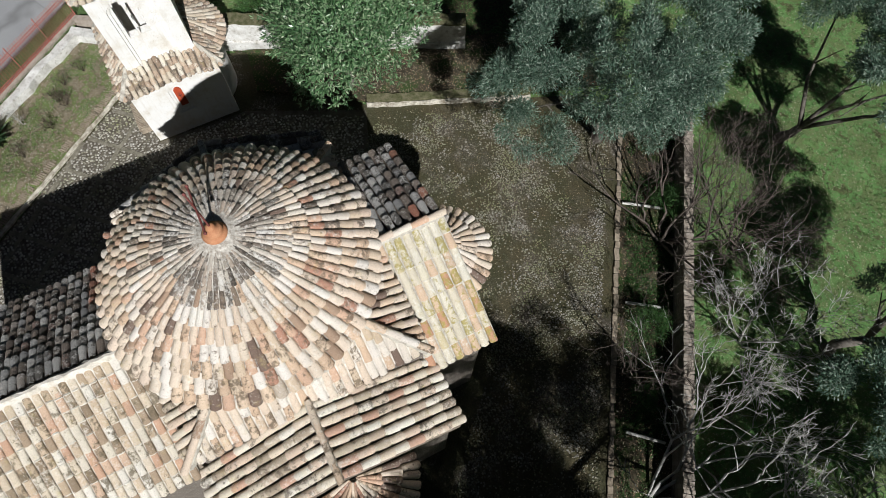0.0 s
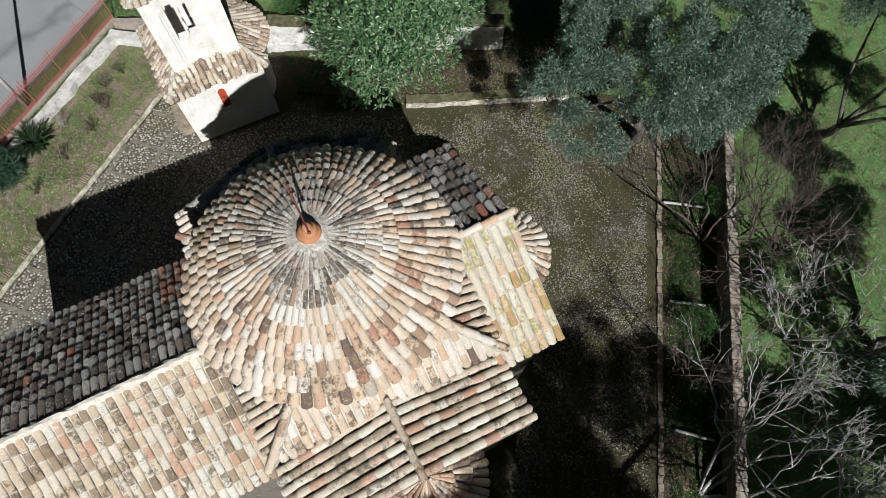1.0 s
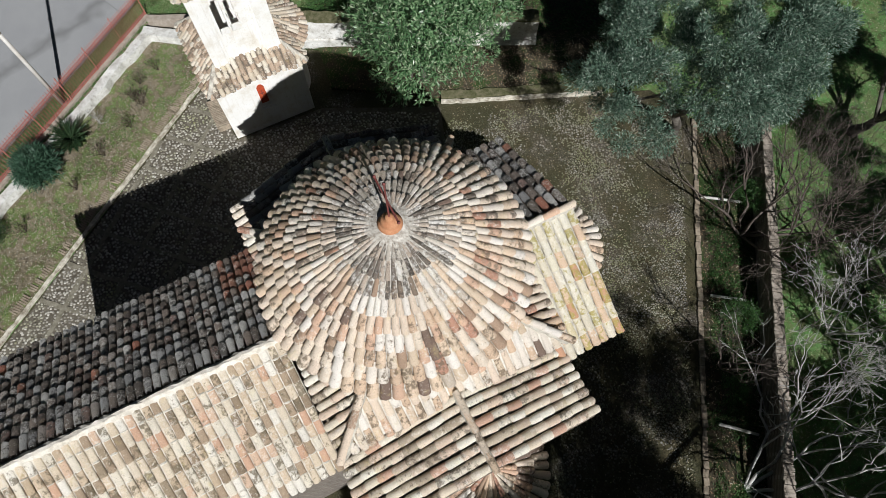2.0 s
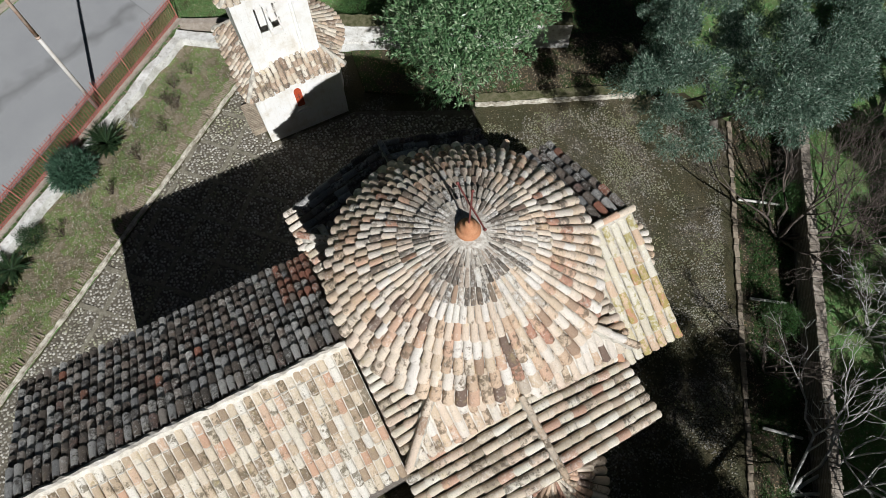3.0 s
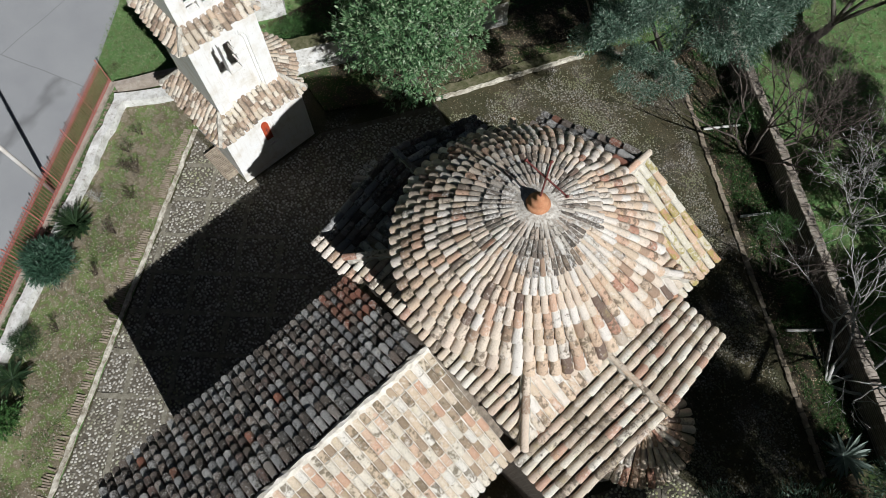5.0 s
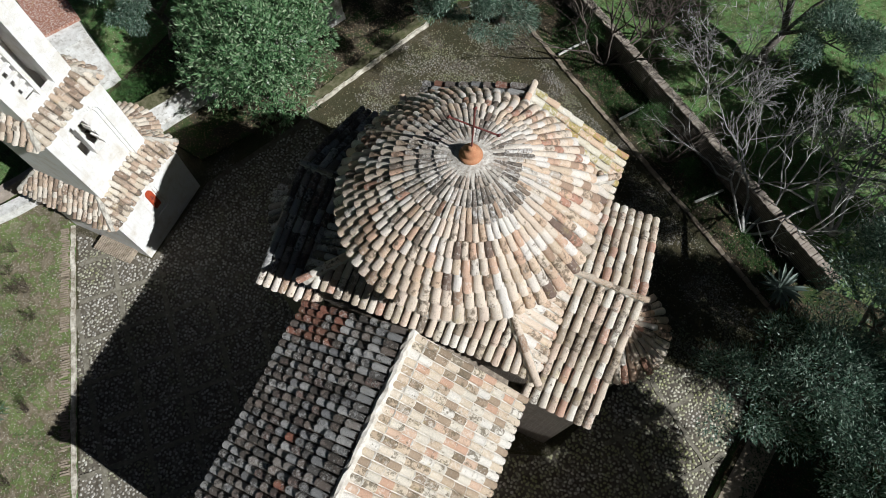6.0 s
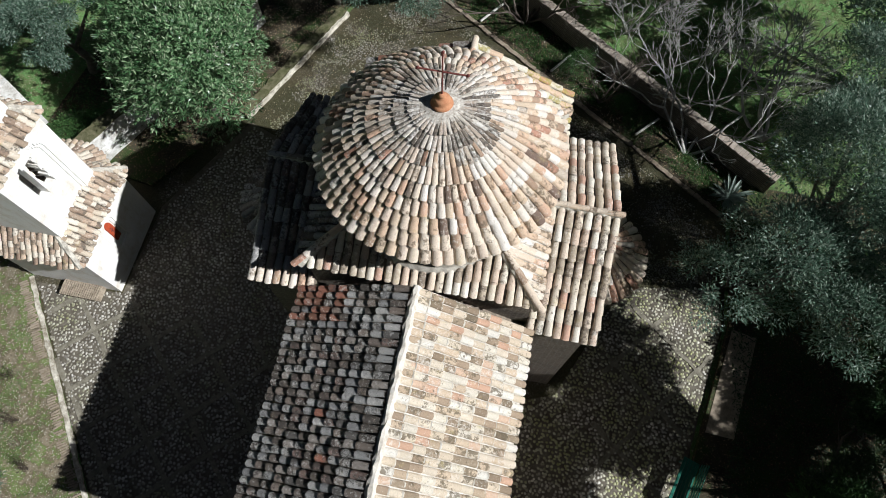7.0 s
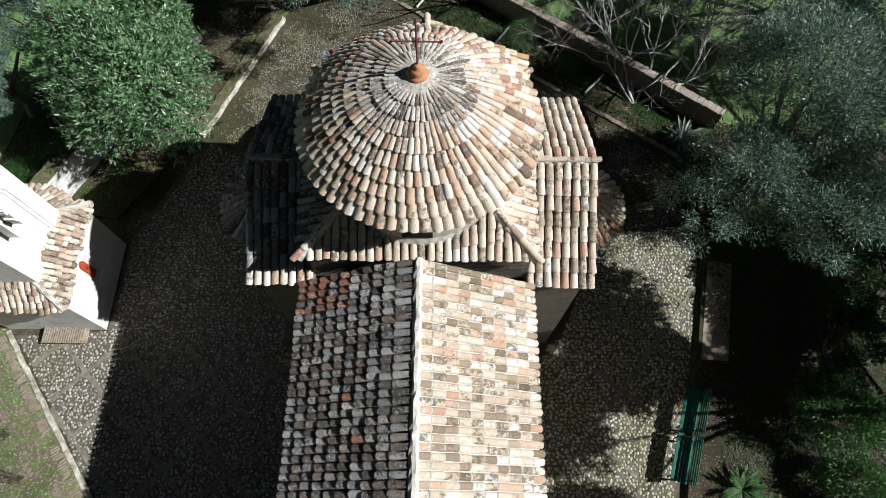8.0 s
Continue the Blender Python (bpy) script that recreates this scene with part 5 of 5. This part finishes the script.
def loquat():
    rng = np.random.default_rng(31)
    tree = thing("loquat_tree", "dense dark-green loquat tree with whorls of long leaves", "tree", at=(-9.7, 5.3, 0.1))
    lobes = [((-9.5, 5.0, 3.5), (2.0, 2.0, 2.0)), ((-8.5, 4.2, 2.7), (1.35, 1.25, 1.35)), ((-10.4, 4.3, 3.0), (1.4, 1.4, 1.5)), ((-8.7, 6.1, 2.9), (1.3, 1.4, 1.4)), ((-9.9, 6.2, 3.4), (1.5, 1.4, 1.5)), ((-10.9, 6.5, 3.8), (1.6, 1.6, 1.6)), ((-9.3, 7.3, 3.6), (1.4, 1.3, 1.4)), ((-11.4, 5.2, 3.2), (1.2, 1.2, 1.3)), ((-11.9, 6.5, 3.5), (1.4, 1.4, 1.4))]
    limbs(rng, (-9.7, 5.3, 0.1), (-9.6, 5.2, 1.2), [np.array(c) - np.array((0, 0, r[2] * 0.3)) for c, r in lobes], 0.13, tree, M_BARK)
    at, out, cen, d = crown_points(rng, lobes, 4300, 1, 0.0, 0.7)
    per = 11
    who = np.repeat(np.arange(len(cen)), per)
    ring = rng.normal(size=(len(who), 3))
    along = d[who] * 0.55 + ring * 0.75 + np.array((0, 0, 0.1))
    n = len(who)
    leaf_mesh("crown", cen[who] + ring * 0.03, along, d[who] + rng.normal(size=(n, 3)) * 0.2, rng.uniform(0.12, 0.21, n), rng.uniform(0.038, 0.058, n), M_LOQUAT, tree, "crown of long glossy ribbed leaves")


loquat()


def bare_tree(name, base, stems, material, label, seed, depth=5, length=1.5, thick=0.09, spread=0.55, rise=0.25, tip=0.004):
    """A leafless tree: each stem forks again and again into thinner twigs."""
    rng = random.Random(seed)
    tree = thing(name, label, "tree", at=base)

    def grow(vs, fs, p, d, ln, th, left):
        bend = Vector((rng.gauss(0, 0.2), rng.gauss(0, 0.2), rng.gauss(0.08, 0.12)))
        q = p + d * ln * 0.35
        m = q + (d + bend).normalized() * ln * 0.35
        e = m + (d + Vector((rng.gauss(0, 0.25), rng.gauss(0, 0.25), 0.15))).normalized() * ln * 0.35
        tube(vs, fs, [p, q, m, e], [th, th * 0.88, th * 0.78, th * 0.68], 6 if th > 0.03 else 4 if th > 0.012 else 3)
        if left == 0:
            return
        for k in range(rng.choice((2, 3, 3)) if left > 1 else rng.choice((2, 3, 4))):
            nd = (d + Vector((rng.gauss(0, spread), rng.gauss(0, spread), rng.gauss(rise * 0.4, spread * 0.6)))).normalized()
            start = m.lerp(e, 1.0 if k < 2 else rng.uniform(0.1, 0.9))
            grow(vs, fs, start, nd, ln * rng.uniform(0.55, 0.85), max(th * rng.uniform(0.5, 0.68), tip), left - 1)

    b = Vector(base)
    for i, (dx, dy, dz) in enumerate(stems):
        vs, fs = [], []
        grow(vs, fs, b - Vector((0, 0, 0.05)), Vector((dx, dy, dz)).normalized(), length, thick, depth)
        adopt(raw("limb", vs, fs, material, None, "", True), tree)


bare_tree("fig_tree", (8.05, 7.15, 0), [(0.95, 0.3, 0.45), (-0.4, 0.8, 0.5), (-0.15, 1.0, 0.4), (-0.65, 0.6, 0.45), (0.4, 0.9, 0.5)], M_FIG, "leafless fig tree with pale smooth branches leaning over the wall", 41, 5, 1.9, 0.062, 0.45, 0.12, 0.009)
bare_tree("fig_tree", (10.9, 8.4, 0), [(-0.5, 0.6, 0.9), (0.5, 0.2, 0.9), (0.1, 0.9, 0.8), (-0.8, 0.2, 0.6)], M_FIG, "leafless fig tree with pale branches on the meadow", 42, 5, 1.7, 0.085, 0.5, 0.25, 0.012)
bare_tree("fig_tree", (5.4, 12.6, 0), [(-0.5, 0.2, 1.0), (0.4, 0.4, 1.0), (0.2, -0.5, 1.0), (-0.3, -0.3, 1.1)], M_FIG, "slender leafless fig tree behind the boundary wall", 45, 5, 1.35, 0.038, 0.55, 0.25, 0.009)
bare_tree("bare_tree", (2.6, 14.4, 0), [(-0.4, 0.3, 1.0), (0.5, 0.2, 1.0), (0.1, -0.5, 1.0), (-0.2, -0.2, 1.2)], M_TWIG, "dark leafless tree behind the boundary wall", 46, 5, 1.5, 0.045, 0.5)
bare_tree("bare_tree", (1.2, 12.3, 0), [(-0.8, -0.6, 0.9), (0.5, 0.7, 0.9), (-0.3, 0.8, 1.0), (0.9, -0.3, 0.9), (-0.9, 0.3, 0.8), (0.1, -0.2, 1.2), (0.7, 0.3, 1.0)], M_TWIG, "leafless brown shrubby tree full of thin twigs beside the wall", 43, 6, 1.7, 0.055, 0.48)
bare_tree("bare_tree", (4.6, 8.9, 0), [(-0.3, -0.3, 1.0), (0.4, 0.3, 0.9), (0.1, -0.5, 1.0)], M_TWIG, "small leafless tree beside the boundary wall", 44, 5, 1.1, 0.04, 0.5)


def rosette(name, base, count, length, width, material, label, category, seed, lift=0.6, seg=4, droop=0.5, comb=False):
    """A plant of long arching leaves from one heart; comb: each leaf is a rib with narrow leaflets."""
    rng = random.Random(seed)
    plant = thing(name, label, category, at=base)
    b = Vector(base)
    for i in range(count):
        a = 2.399963 * i + rng.uniform(-0.2, 0.2)
        el = lift * rng.uniform(0.5, 1.4)
        hat = Vector((math.cos(a), math.sin(a), 0))
        side = Vector((-hat.y, hat.x, 0))
        ln = length * rng.uniform(0.75, 1.1)
        vs, fs = [], []
        pts = []
        for k in range(seg + 1):
            f = k / seg
            pts.append(b + hat * ln * f * math.cos(el * (1 - f * droop)) + Vector((0, 0, 0.12 + ln * (f * math.sin(el) - droop * 0.5 * f * f))))
        if comb:
            tube(vs, fs, pts, [0.012 - 0.002 * k for k in range(seg + 1)], 3)
            for k in range(22):
                f = (k + 1) / 22
                q = f * seg
                j = min(int(q), seg - 1)
                p = pts[j].lerp(pts[j + 1], q - j)
                for s in (-1, 1):
                    tip = p + (side * s * 0.8 + hat * 0.6).normalized() * 0.16 * math.sin(math.pi * min(f * 0.85 + 0.12, 1)) + Vector((0, 0, 0.04))
                    w = hat * 0.019
                    n0 = len(vs)
                    vs += [p - w, p + w, tip]
                    fs.append((n0, n0 + 1, n0 + 2))
        else:
            for k, p in enumerate(pts):
                f = k / seg
                w = width * (0.55 + 1.1 * f) * (1 - f) ** 0.6 + 0.002
                up = Vector((0, 0, 0.25 * w))
                vs += [p - side * w + up, p - Vector((0, 0, 0.02)), p + side * w + up]
            for k in range(seg):
                for j in (0, 1):
                    fs.append((3 * k + j, 3 * k + j + 1, 3 * k + 4 + j, 3 * k + 3 + j))
        adopt(raw("leaf", vs, fs, material), plant)
    return plant


rosette("agave", (9.6, 5.55, 0.05), 30, 0.8, 0.08, M_AGAVE, "large grey-green agave with spiky leaves beside the wall", "agave", 51, 0.6)
rosette("cycad", (-13.05, -7.55, 0.05), 64, 0.9, 0.1, M_CYCAD, "dark green cycad in the flower bed", "cycad", 52, 1.0, 5, 0.3, True)
rosette("palm", (9.6, -6.9, 0.15), 28, 0.8, 0.1, M_IVY, "fan of green palm fronds on the terrace edge", "palm", 53, 0.8, 5, 0.45, True)
rosette("cycad", (-9.7, -11.8, 0.05), 26, 0.75, 0.1, M_CYCAD, "dark spreading cycad in the flower bed", "cycad", 54, 0.6, 5, 0.5, True)


def shrub(base, radii, clumps, material, label, seed, leaf=(0.05, 0.11), wide=0.02, per=12):
    rng = np.random.default_rng(seed)
    plant = thing("shrub", label, "shrub", at=base)
    c = np.array(base) + np.array((0, 0, radii[2] * 0.85))
    vs, fs = [], []
    for k in range(5):
        tube(vs, fs, [Vector(base), Vector(c) + Vector(rng.normal(size=3)) * radii[0] * 0.4], [0.025, 0.008], 5)
    adopt(raw("stem", vs, fs, M_STEM), plant)
    at, out, cen, d = crown_points(rng, [(tuple(c), radii)], clumps, per, 0.07, 0.5)
    n = len(at)
    leaf_mesh("foliage", at, out + rng.normal(size=at.shape) * 0.7, rng.normal(size=at.shape), rng.uniform(*leaf, n), rng.uniform(wide * 0.7, wide * 1.3, n), material, plant)


shrub((-12.3, -8.9, 0.05), (0.76, 0.7, 0.55), 700, M_BUSH, "rounded dark green bush with long narrow leaves", 61, (0.14, 0.28), 0.024)
shrub((-8.6, -12.6, 0.05), (0.5, 0.5, 0.4), 160, M_IVY, "bright green leafy plant in the flower bed", 62, (0.1, 0.2), 0.03)
shrub((-10.4, -10.9, 0.05), (0.45, 0.4, 0.35), 150, M_SHRUB, "small dark shrub beside the low wall", 63)
shrub((3.6, 10.0, 0.0), (0.6, 0.6, 0.7), 260, M_IVY, "dark leafy shrub between edging and wall", 64)
shrub((5.4, 8.6, 0.0), (0.35, 0.35, 0.5), 120, M_IVY, "yellow-green shoots beside the wall", 65)
shrub((0.2, 13.2, 0.0), (0.7, 0.6, 0.6), 260, M_IVY, "fresh green shrub under the olive tree", 66)
shrub((-13.2, 4.0, 0.0), (1.0, 0.9, 0.6), 460, M_IVY, "low green ground cover behind the wall", 67)
shrub((12.4, -4.9, 0.17), (1.3, 1.2, 1.2), 950, M_IVY, "bright green leafy bush on the terrace", 171, (0.1, 0.2), 0.03)
shrub((12.6, -6.7, 0.17), (1.0, 0.8, 0.8), 460, M_IVY, "spreading green bush on the terrace", 172, (0.1, 0.2), 0.03)
shrub((-14.3, 3.2, 0.0), (0.9, 0.9, 0.6), 420, M_IVY, "low green ground cover behind the tower", 68)
for k, (px, py) in enumerate(((-13.5, -6.5), (-14.9, -3.8), (-13.9, -5.0), (-13.6, -4.8), (-12.8, -5.5), (-12.0, -6.7), (-11.1, -8.0), (-14.6, -4.6), (-10.2, -10.0))):
    bare_tree("rose_bush", (px, py, 0.04), [(random.Random(k * 3 + i).gauss(0, 0.28), random.Random(k * 7 + i).gauss(0, 0.28), 0.9) for i in range(5)], M_STEM if k else M_FIG, "pruned leafless rose bush in bare earth" if k else "pale leafless bush beside the cycad", 70 + k, 3, 0.26 if k else 0.36, 0.012, 0.42)


def scatter_inside(rng, outline, n):
    pts = np.array(outline)
    out = []
    lo, hi = pts.min(0), pts.max(0)
    while len(out) < n:
        p = rng.random((n, 2)) * (hi - lo) + lo
        inside = np.zeros(n, bool)
        j = len(pts) - 1
        for i in range(len(pts)):
            xi, yi, xj, yj = *pts[i], *pts[j]
            hit = ((yi > p[:, 1]) != (yj > p[:, 1])) & (p[:, 0] < (xj - xi) * (p[:, 1] - yi) / (yj - yi + 1e-12) + xi)
            inside ^= hit
            j = i
        out += list(p[inside])
    return np.array(out[:n])


def grass(name, outline, tufts, z, height, material, label, seed, per=5, patch=0.0):
    rng = np.random.default_rng(seed)
    p = scatter_inside(rng, outline, tufts)
    if patch:
        keep = np.array([noise.noise(Vector((x * 0.9, y * 0.9, seed))) > patch for x, y in p])
        p = p[keep]
    who = np.repeat(np.arange(len(p)), per)
    n = len(who)
    at = np.concatenate([p[who] + rng.normal(size=(n, 2)) * 0.03, np.full((n, 1), z)], 1)
    along = rng.normal(size=(n, 3)) * np.array((0.6, 0.6, 0.2)) + np.array((0, 0, 0.8))
    ob = leaf_mesh(name, at, along, rng.normal(size=(n, 3)), rng.uniform(0.5, 1.2, n) * height, np.full(n, 0.018), material, None, "", 0.1)
    return tagged(ob, label, "grass", kind="stuff")


grass("meadow_grass", [(-3.2, 17.0), (10.8, 6.9), (20, 10), (14, 24), (-10, 26), (-8, 17)], 17000, -0.02, 0.1, M_BLADE, "short bright green meadow grass", 81, 4)
grass("verge_grass", [(-17.2, -3.7), (-8.9, -14.6), (-9.9, -15.2), (-18.45, -3.9)], 5200, -0.02, 0.12, M_BLADE, "green grass growing along the railing", 82, 5)
grass("tower_lawn", [(-17.2, -3.2), (-15.0, 1.0), (-16.6, 2.6), (-19.5, 4.2), (-22.2, -0.2), (-18.8, -3.7)], 9000, -0.02, 0.11, M_BLADE, "green lawn behind the tower", 83, 4)
grass("bed_weeds", [(-14.0, -2.6), (-5.8, -13.5), (-8.3, -14.3), (-16.0, -3.8)], 5200, 0.05, 0.06, M_BLADE, "sparse low weeds in the flower bed", 84, 4, 0.02)
grass("strip_weeds", [(-3.2, 13.9), (9.6, 5.0), (10.2, 6.3), (-3.6, 16.3)], 5200, 0.03, 0.13, M_IVY, "dark weeds in the garden strip", 85, 5, -0.1)


def fallen(name, outline, n, z, material, label, seed, size=(0.03, 0.07)):
    rng = np.random.default_rng(seed)
    p = scatter_inside(rng, outline, n)
    at = np.concatenate([p, np.full((n, 1), z)], 1)
    along = rng.normal(size=(n, 3)) * np.array((1, 1, 0.08))
    up = rng.normal(size=(n, 3)) * 0.3 + np.array((0, 0, 1))
    ob = leaf_mesh(name, at, along, up, rng.uniform(*size, n), rng.uniform(0.02, 0.045, n), material, None, "", 0.1)
    return tagged(ob, label, "litter", kind="stuff")


M_DRY = leaf_material("dry_leaf", [(0, (0.18, 0.13, 0.08)), (0.6, (0.36, 0.3, 0.2)), (1, (0.55, 0.5, 0.4))], 0.8, 0.1)
fallen("dry_leaves", [(-14.0, -2.6), (-5.8, -13.5), (-8.3, -14.3), (-16.0, -3.8)], 2600, 0.065, M_DRY, "dry prunings and leaves on the flower bed", 91)
fallen("dry_leaves", [(-8.7, 5.5), (-6.3, 11.2), (-5.6, 13.8), (-8.2, 14.2), (-11.0, 5.0)], 2400, 0.175, M_DRY, "fallen brown leaves in the planted bed", 92)
fallen("dry_leaves", [(-8.2, 5.6), (-6.0, 10.9), (-3.6, 13.3), (9.1, 4.7), (6.2, 3.4), (2.9, 4.6), (-3.5, 4.8)], 3600, 0.03, M_DRY, "brown leaves scattered over the mossy yard", 99, (0.025, 0.06))
fallen("dry_leaves", [(-3.4, 13.9), (9.6, 4.9), (10.3, 6.3), (-3.6, 16.4)], 2200, 0.045, M_DRY, "fallen leaves in the garden strip", 93)

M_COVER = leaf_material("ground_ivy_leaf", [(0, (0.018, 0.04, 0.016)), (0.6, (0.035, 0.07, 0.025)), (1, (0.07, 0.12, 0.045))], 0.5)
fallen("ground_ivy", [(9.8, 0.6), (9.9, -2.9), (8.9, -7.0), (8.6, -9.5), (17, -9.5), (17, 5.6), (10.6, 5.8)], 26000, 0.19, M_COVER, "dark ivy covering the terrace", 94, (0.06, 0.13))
fallen("ground_ivy", [(-13.2, 1.9), (-8.7, 9.8), (-8.5, 14.2), (-14.3, 13.8), (-15.8, 3.6)], 11000, 0.07, M_IVY, "fresh green ivy behind the garden wall", 97, (0.07, 0.14))
path_bricks = bmesh.new()
prism(path_bricks, [(9.8, 0.55), (9.02, -2.95), (9.9, -3.0), (10.6, 0.4)], 0.1, 0.185)
tagged(part("terrace_path", path_bricks, M_BRICK), "worn brick path along the terrace edge", "path", kind="structure")


def pebbles(outline, pitch, label, seed, moss=0.5, tone=1.0, buried=2.0):
    """River pebbles set in the yard: low six-sided domes, each with its own size and turn."""
    rng = np.random.default_rng(seed)
    pts = np.array(outline)
    lo, hi = pts.min(0), pts.max(0)
    gx, gy = np.meshgrid(np.arange(lo[0], hi[0], pitch), np.arange(lo[1], hi[1], pitch))
    p = np.stack([gx.ravel() + 0.5 * pitch * (np.arange(gx.size) // gx.shape[1] % 2), gy.ravel()], 1) + rng.normal(size=(gx.size, 2)) * pitch * 0.24
    inside = np.zeros(len(p), bool)
    j = len(pts) - 1
    for i in range(len(pts)):
        xi, yi, xj, yj = *pts[i], *pts[j]
        inside ^= ((yi > p[:, 1]) != (yj > p[:, 1])) & (p[:, 0] < (xj - xi) * (p[:, 1] - yi) / (yj - yi + 1e-12) + xi)
        j = i
    p = p[inside & (rng.random(len(p)) > 0.06)]
    p = p[[noise.noise(Vector((x * 0.7, y * 0.7, seed))) + 0.5 * noise.noise(Vector((x * 2.3, y * 2.3, seed))) + q < buried for (x, y), q in zip(p, rng.normal(size=len(p)) * 0.22)]]
    n = len(p)
    a = rng.random(n) * 6.283
    rx, ry = pitch * rng.uniform(0.42, 0.64, n), pitch * rng.uniform(0.34, 0.52, n)
    h = rng.uniform(0.012, 0.03, n)
    verts = np.zeros((n, 13, 3))
    for ring, (s, z) in enumerate(((1.0, -0.004), (0.72, 0.72))):
        for k in range(6):
            t = k * math.pi / 3
            x, y = rx * s * math.cos(t), ry * s * math.sin(t)
            verts[:, ring * 6 + k, 0] = p[:, 0] + x * np.cos(a) - y * np.sin(a)
            verts[:, ring * 6 + k, 1] = p[:, 1] + x * np.sin(a) + y * np.cos(a)
            verts[:, ring * 6 + k, 2] = h * z if ring else -0.004
    verts[:, 12, :2] = p
    verts[:, 12, 2] = h
    one = [(k, (k + 1) % 6, 6 + (k + 1) % 6, 6 + k) for k in range(6)] + [(6 + k, 6 + (k + 1) % 6, 12) for k in range(6)]
    faces = [tuple(13 * i + v for v in f) for i in range(n) for f in one]
    k = Mat("river_pebble", 0.7, 0.35)
    c = k.ramp(k.random(), [(p_, tuple(tone * q for q in c_)) for p_, c_ in ((0, (0.2, 0.18, 0.15)), (0.4, (0.34, 0.315, 0.27)), (0.75, (0.48, 0.45, 0.39)), (1, (0.62, 0.59, 0.53)))])
    c = k.mix(k.ramp(k.noise(0.8, 6, 0.7), [(moss, 0.0), (moss + 0.18, 0.65)]), c, tuple(tone * q for q in (0.28, 0.3, 0.095)))
    m = k.done(k.mix(0.4, c, k.ramp(k.noise(50, 3), [(0.3, 0.5), (0.7, 1.0)]), "MULTIPLY"), k.noise(40, 3), 0.3, 0.006)
    ob = raw("pebbles", verts.reshape(-1, 3), faces, m, None, "", True)
    return tagged(ob, label, "pebbles", kind="stuff")


bm = bmesh.new()
prism(bm, [(-13.45, -2.35), (-3.0, -16.2), (-1.4, -16.2), (-1.4, -9.3), (-2.6, -9.3), (-2.6, -2.6), (-4.2, -2.6), (-4.2, 2.6), (-6.5, 4.6), (-8.4, 5.3), (-10.4, 1.2), (-10.5, -2.15)], -0.05, 0.004)
M_SAND = plain_material("sandy_bedding", (0.085, 0.072, 0.054), (0.19, 0.168, 0.13), 3)
adopt(part("sand_bedding", bm, M_SAND), pavement)
bm = bmesh.new()
prism(bm, [(4.3, -2.7), (2.9, -3.2), (2.9, -12.7), (6.7, -12.7), (7.7, -7.3), (8.75, -3.05), (9.5, 0.6), (9.4, 2.0), (6.2, 1.4)], -0.05, 0.004)
adopt(part("sand_bedding", bm, M_SAND), pavement)
pebbles([(-13.45, -2.4), (-3.0, -16.2), (-1.5, -16.2), (-1.5, -9.4), (-3.2, -9.4), (-3.2, -2.9), (-4.6, -2.6), (-5.2, 2.8), (-6.6, 4.4), (-8.2, 5.1), (-10.3, 1.1), (-10.4, -2.15)], 0.108, "pale river pebbles set in the sunny yard", 95, 0.5, 0.93)
pebbles([(4.3, -2.7), (2.95, -3.2), (2.95, -12.6), (6.6, -12.6), (7.6, -7.2), (8.7, -3.0), (9.5, 0.6), (9.4, 2.0), (6.2, 1.4)], 0.112, "pale and mossy river pebbles set between church and terrace", 96, 0.4, 1.25)
pebbles([(-5.6, 3.0), (-7.9, 5.6), (-5.9, 10.8), (-3.6, 13.2), (9.1, 4.6), (9.3, 2.1), (5.8, 1.6), (4.5, 2.7), (2.9, 4.4), (1.2, 5.4), (-1.2, 5.4), (-2.9, 4.4), (-4.4, 2.7)], 0.074, "river pebbles half buried in earth and leaf litter behind the church", 98, 0.42, 0.58, -0.02)

# coping bricks on the boundary wall, laid across it
wa, wb = Vector((*E_WALL[0], 0)), Vector((*E_WALL[1], 0))
wd = (wb - wa).normalized()
bm = bmesh.new()
box(bm, -0.165, 0.165, -0.055, 0.055, -0.03, 0.035, 0.008)
coping_mesh = bpy.data.meshes.new("coping_brick")
bm.to_mesh(coping_mesh)
bm.free()
coping_mesh.materials.append(M_COPING)
for i in range(int((wb - wa).length / 0.12)):
    p = wa + wd * (0.06 + 0.12 * i)
    ob = new("coping_brick", coping_mesh)
    ob.matrix_basis = Matrix.LocRotScale((p.x + g.gauss(0, 0.01), p.y + g.gauss(0, 0.01), 1.01 + g.uniform(-0.012, 0.012)), Euler((g.gauss(0, 0.02), g.gauss(0, 0.02), math.atan2(wd.y, wd.x) + math.pi / 2 + g.gauss(0, 0.04))), None)
    adopt(ob, stone_wall)

# edging bricks along the yard
ka, kb = Vector((*E_KERB[0], 0)), Vector((*E_KERB[1], 0))
kd = (kb - ka).normalized()
bm = bmesh.new()
box(bm, -0.115, 0.115, -0.085, 0.085, -0.05, 0.03, 0.01)
edging_mesh = bpy.data.meshes.new("edging_brick")
bm.to_mesh(edging_mesh)
bm.free()
edging_mesh.materials.append(M_BRICK)
for i in range(int((kb - ka).length / 0.245)):
    if g.random() < 0.08:
        continue
    p = ka + kd * (0.12 + 0.245 * i)
    ob = new("edging_brick", edging_mesh)
    ob.matrix_basis = Matrix.LocRotScale((p.x + g.gauss(0, 0.012), p.y + g.gauss(0, 0.012), 0.045 + g.uniform(-0.02, 0.012)), Euler((g.gauss(0, 0.03), g.gauss(0, 0.03), math.atan2(kd.y, kd.x) + g.gauss(0, 0.05))), None)
    adopt(ob, path_edging)
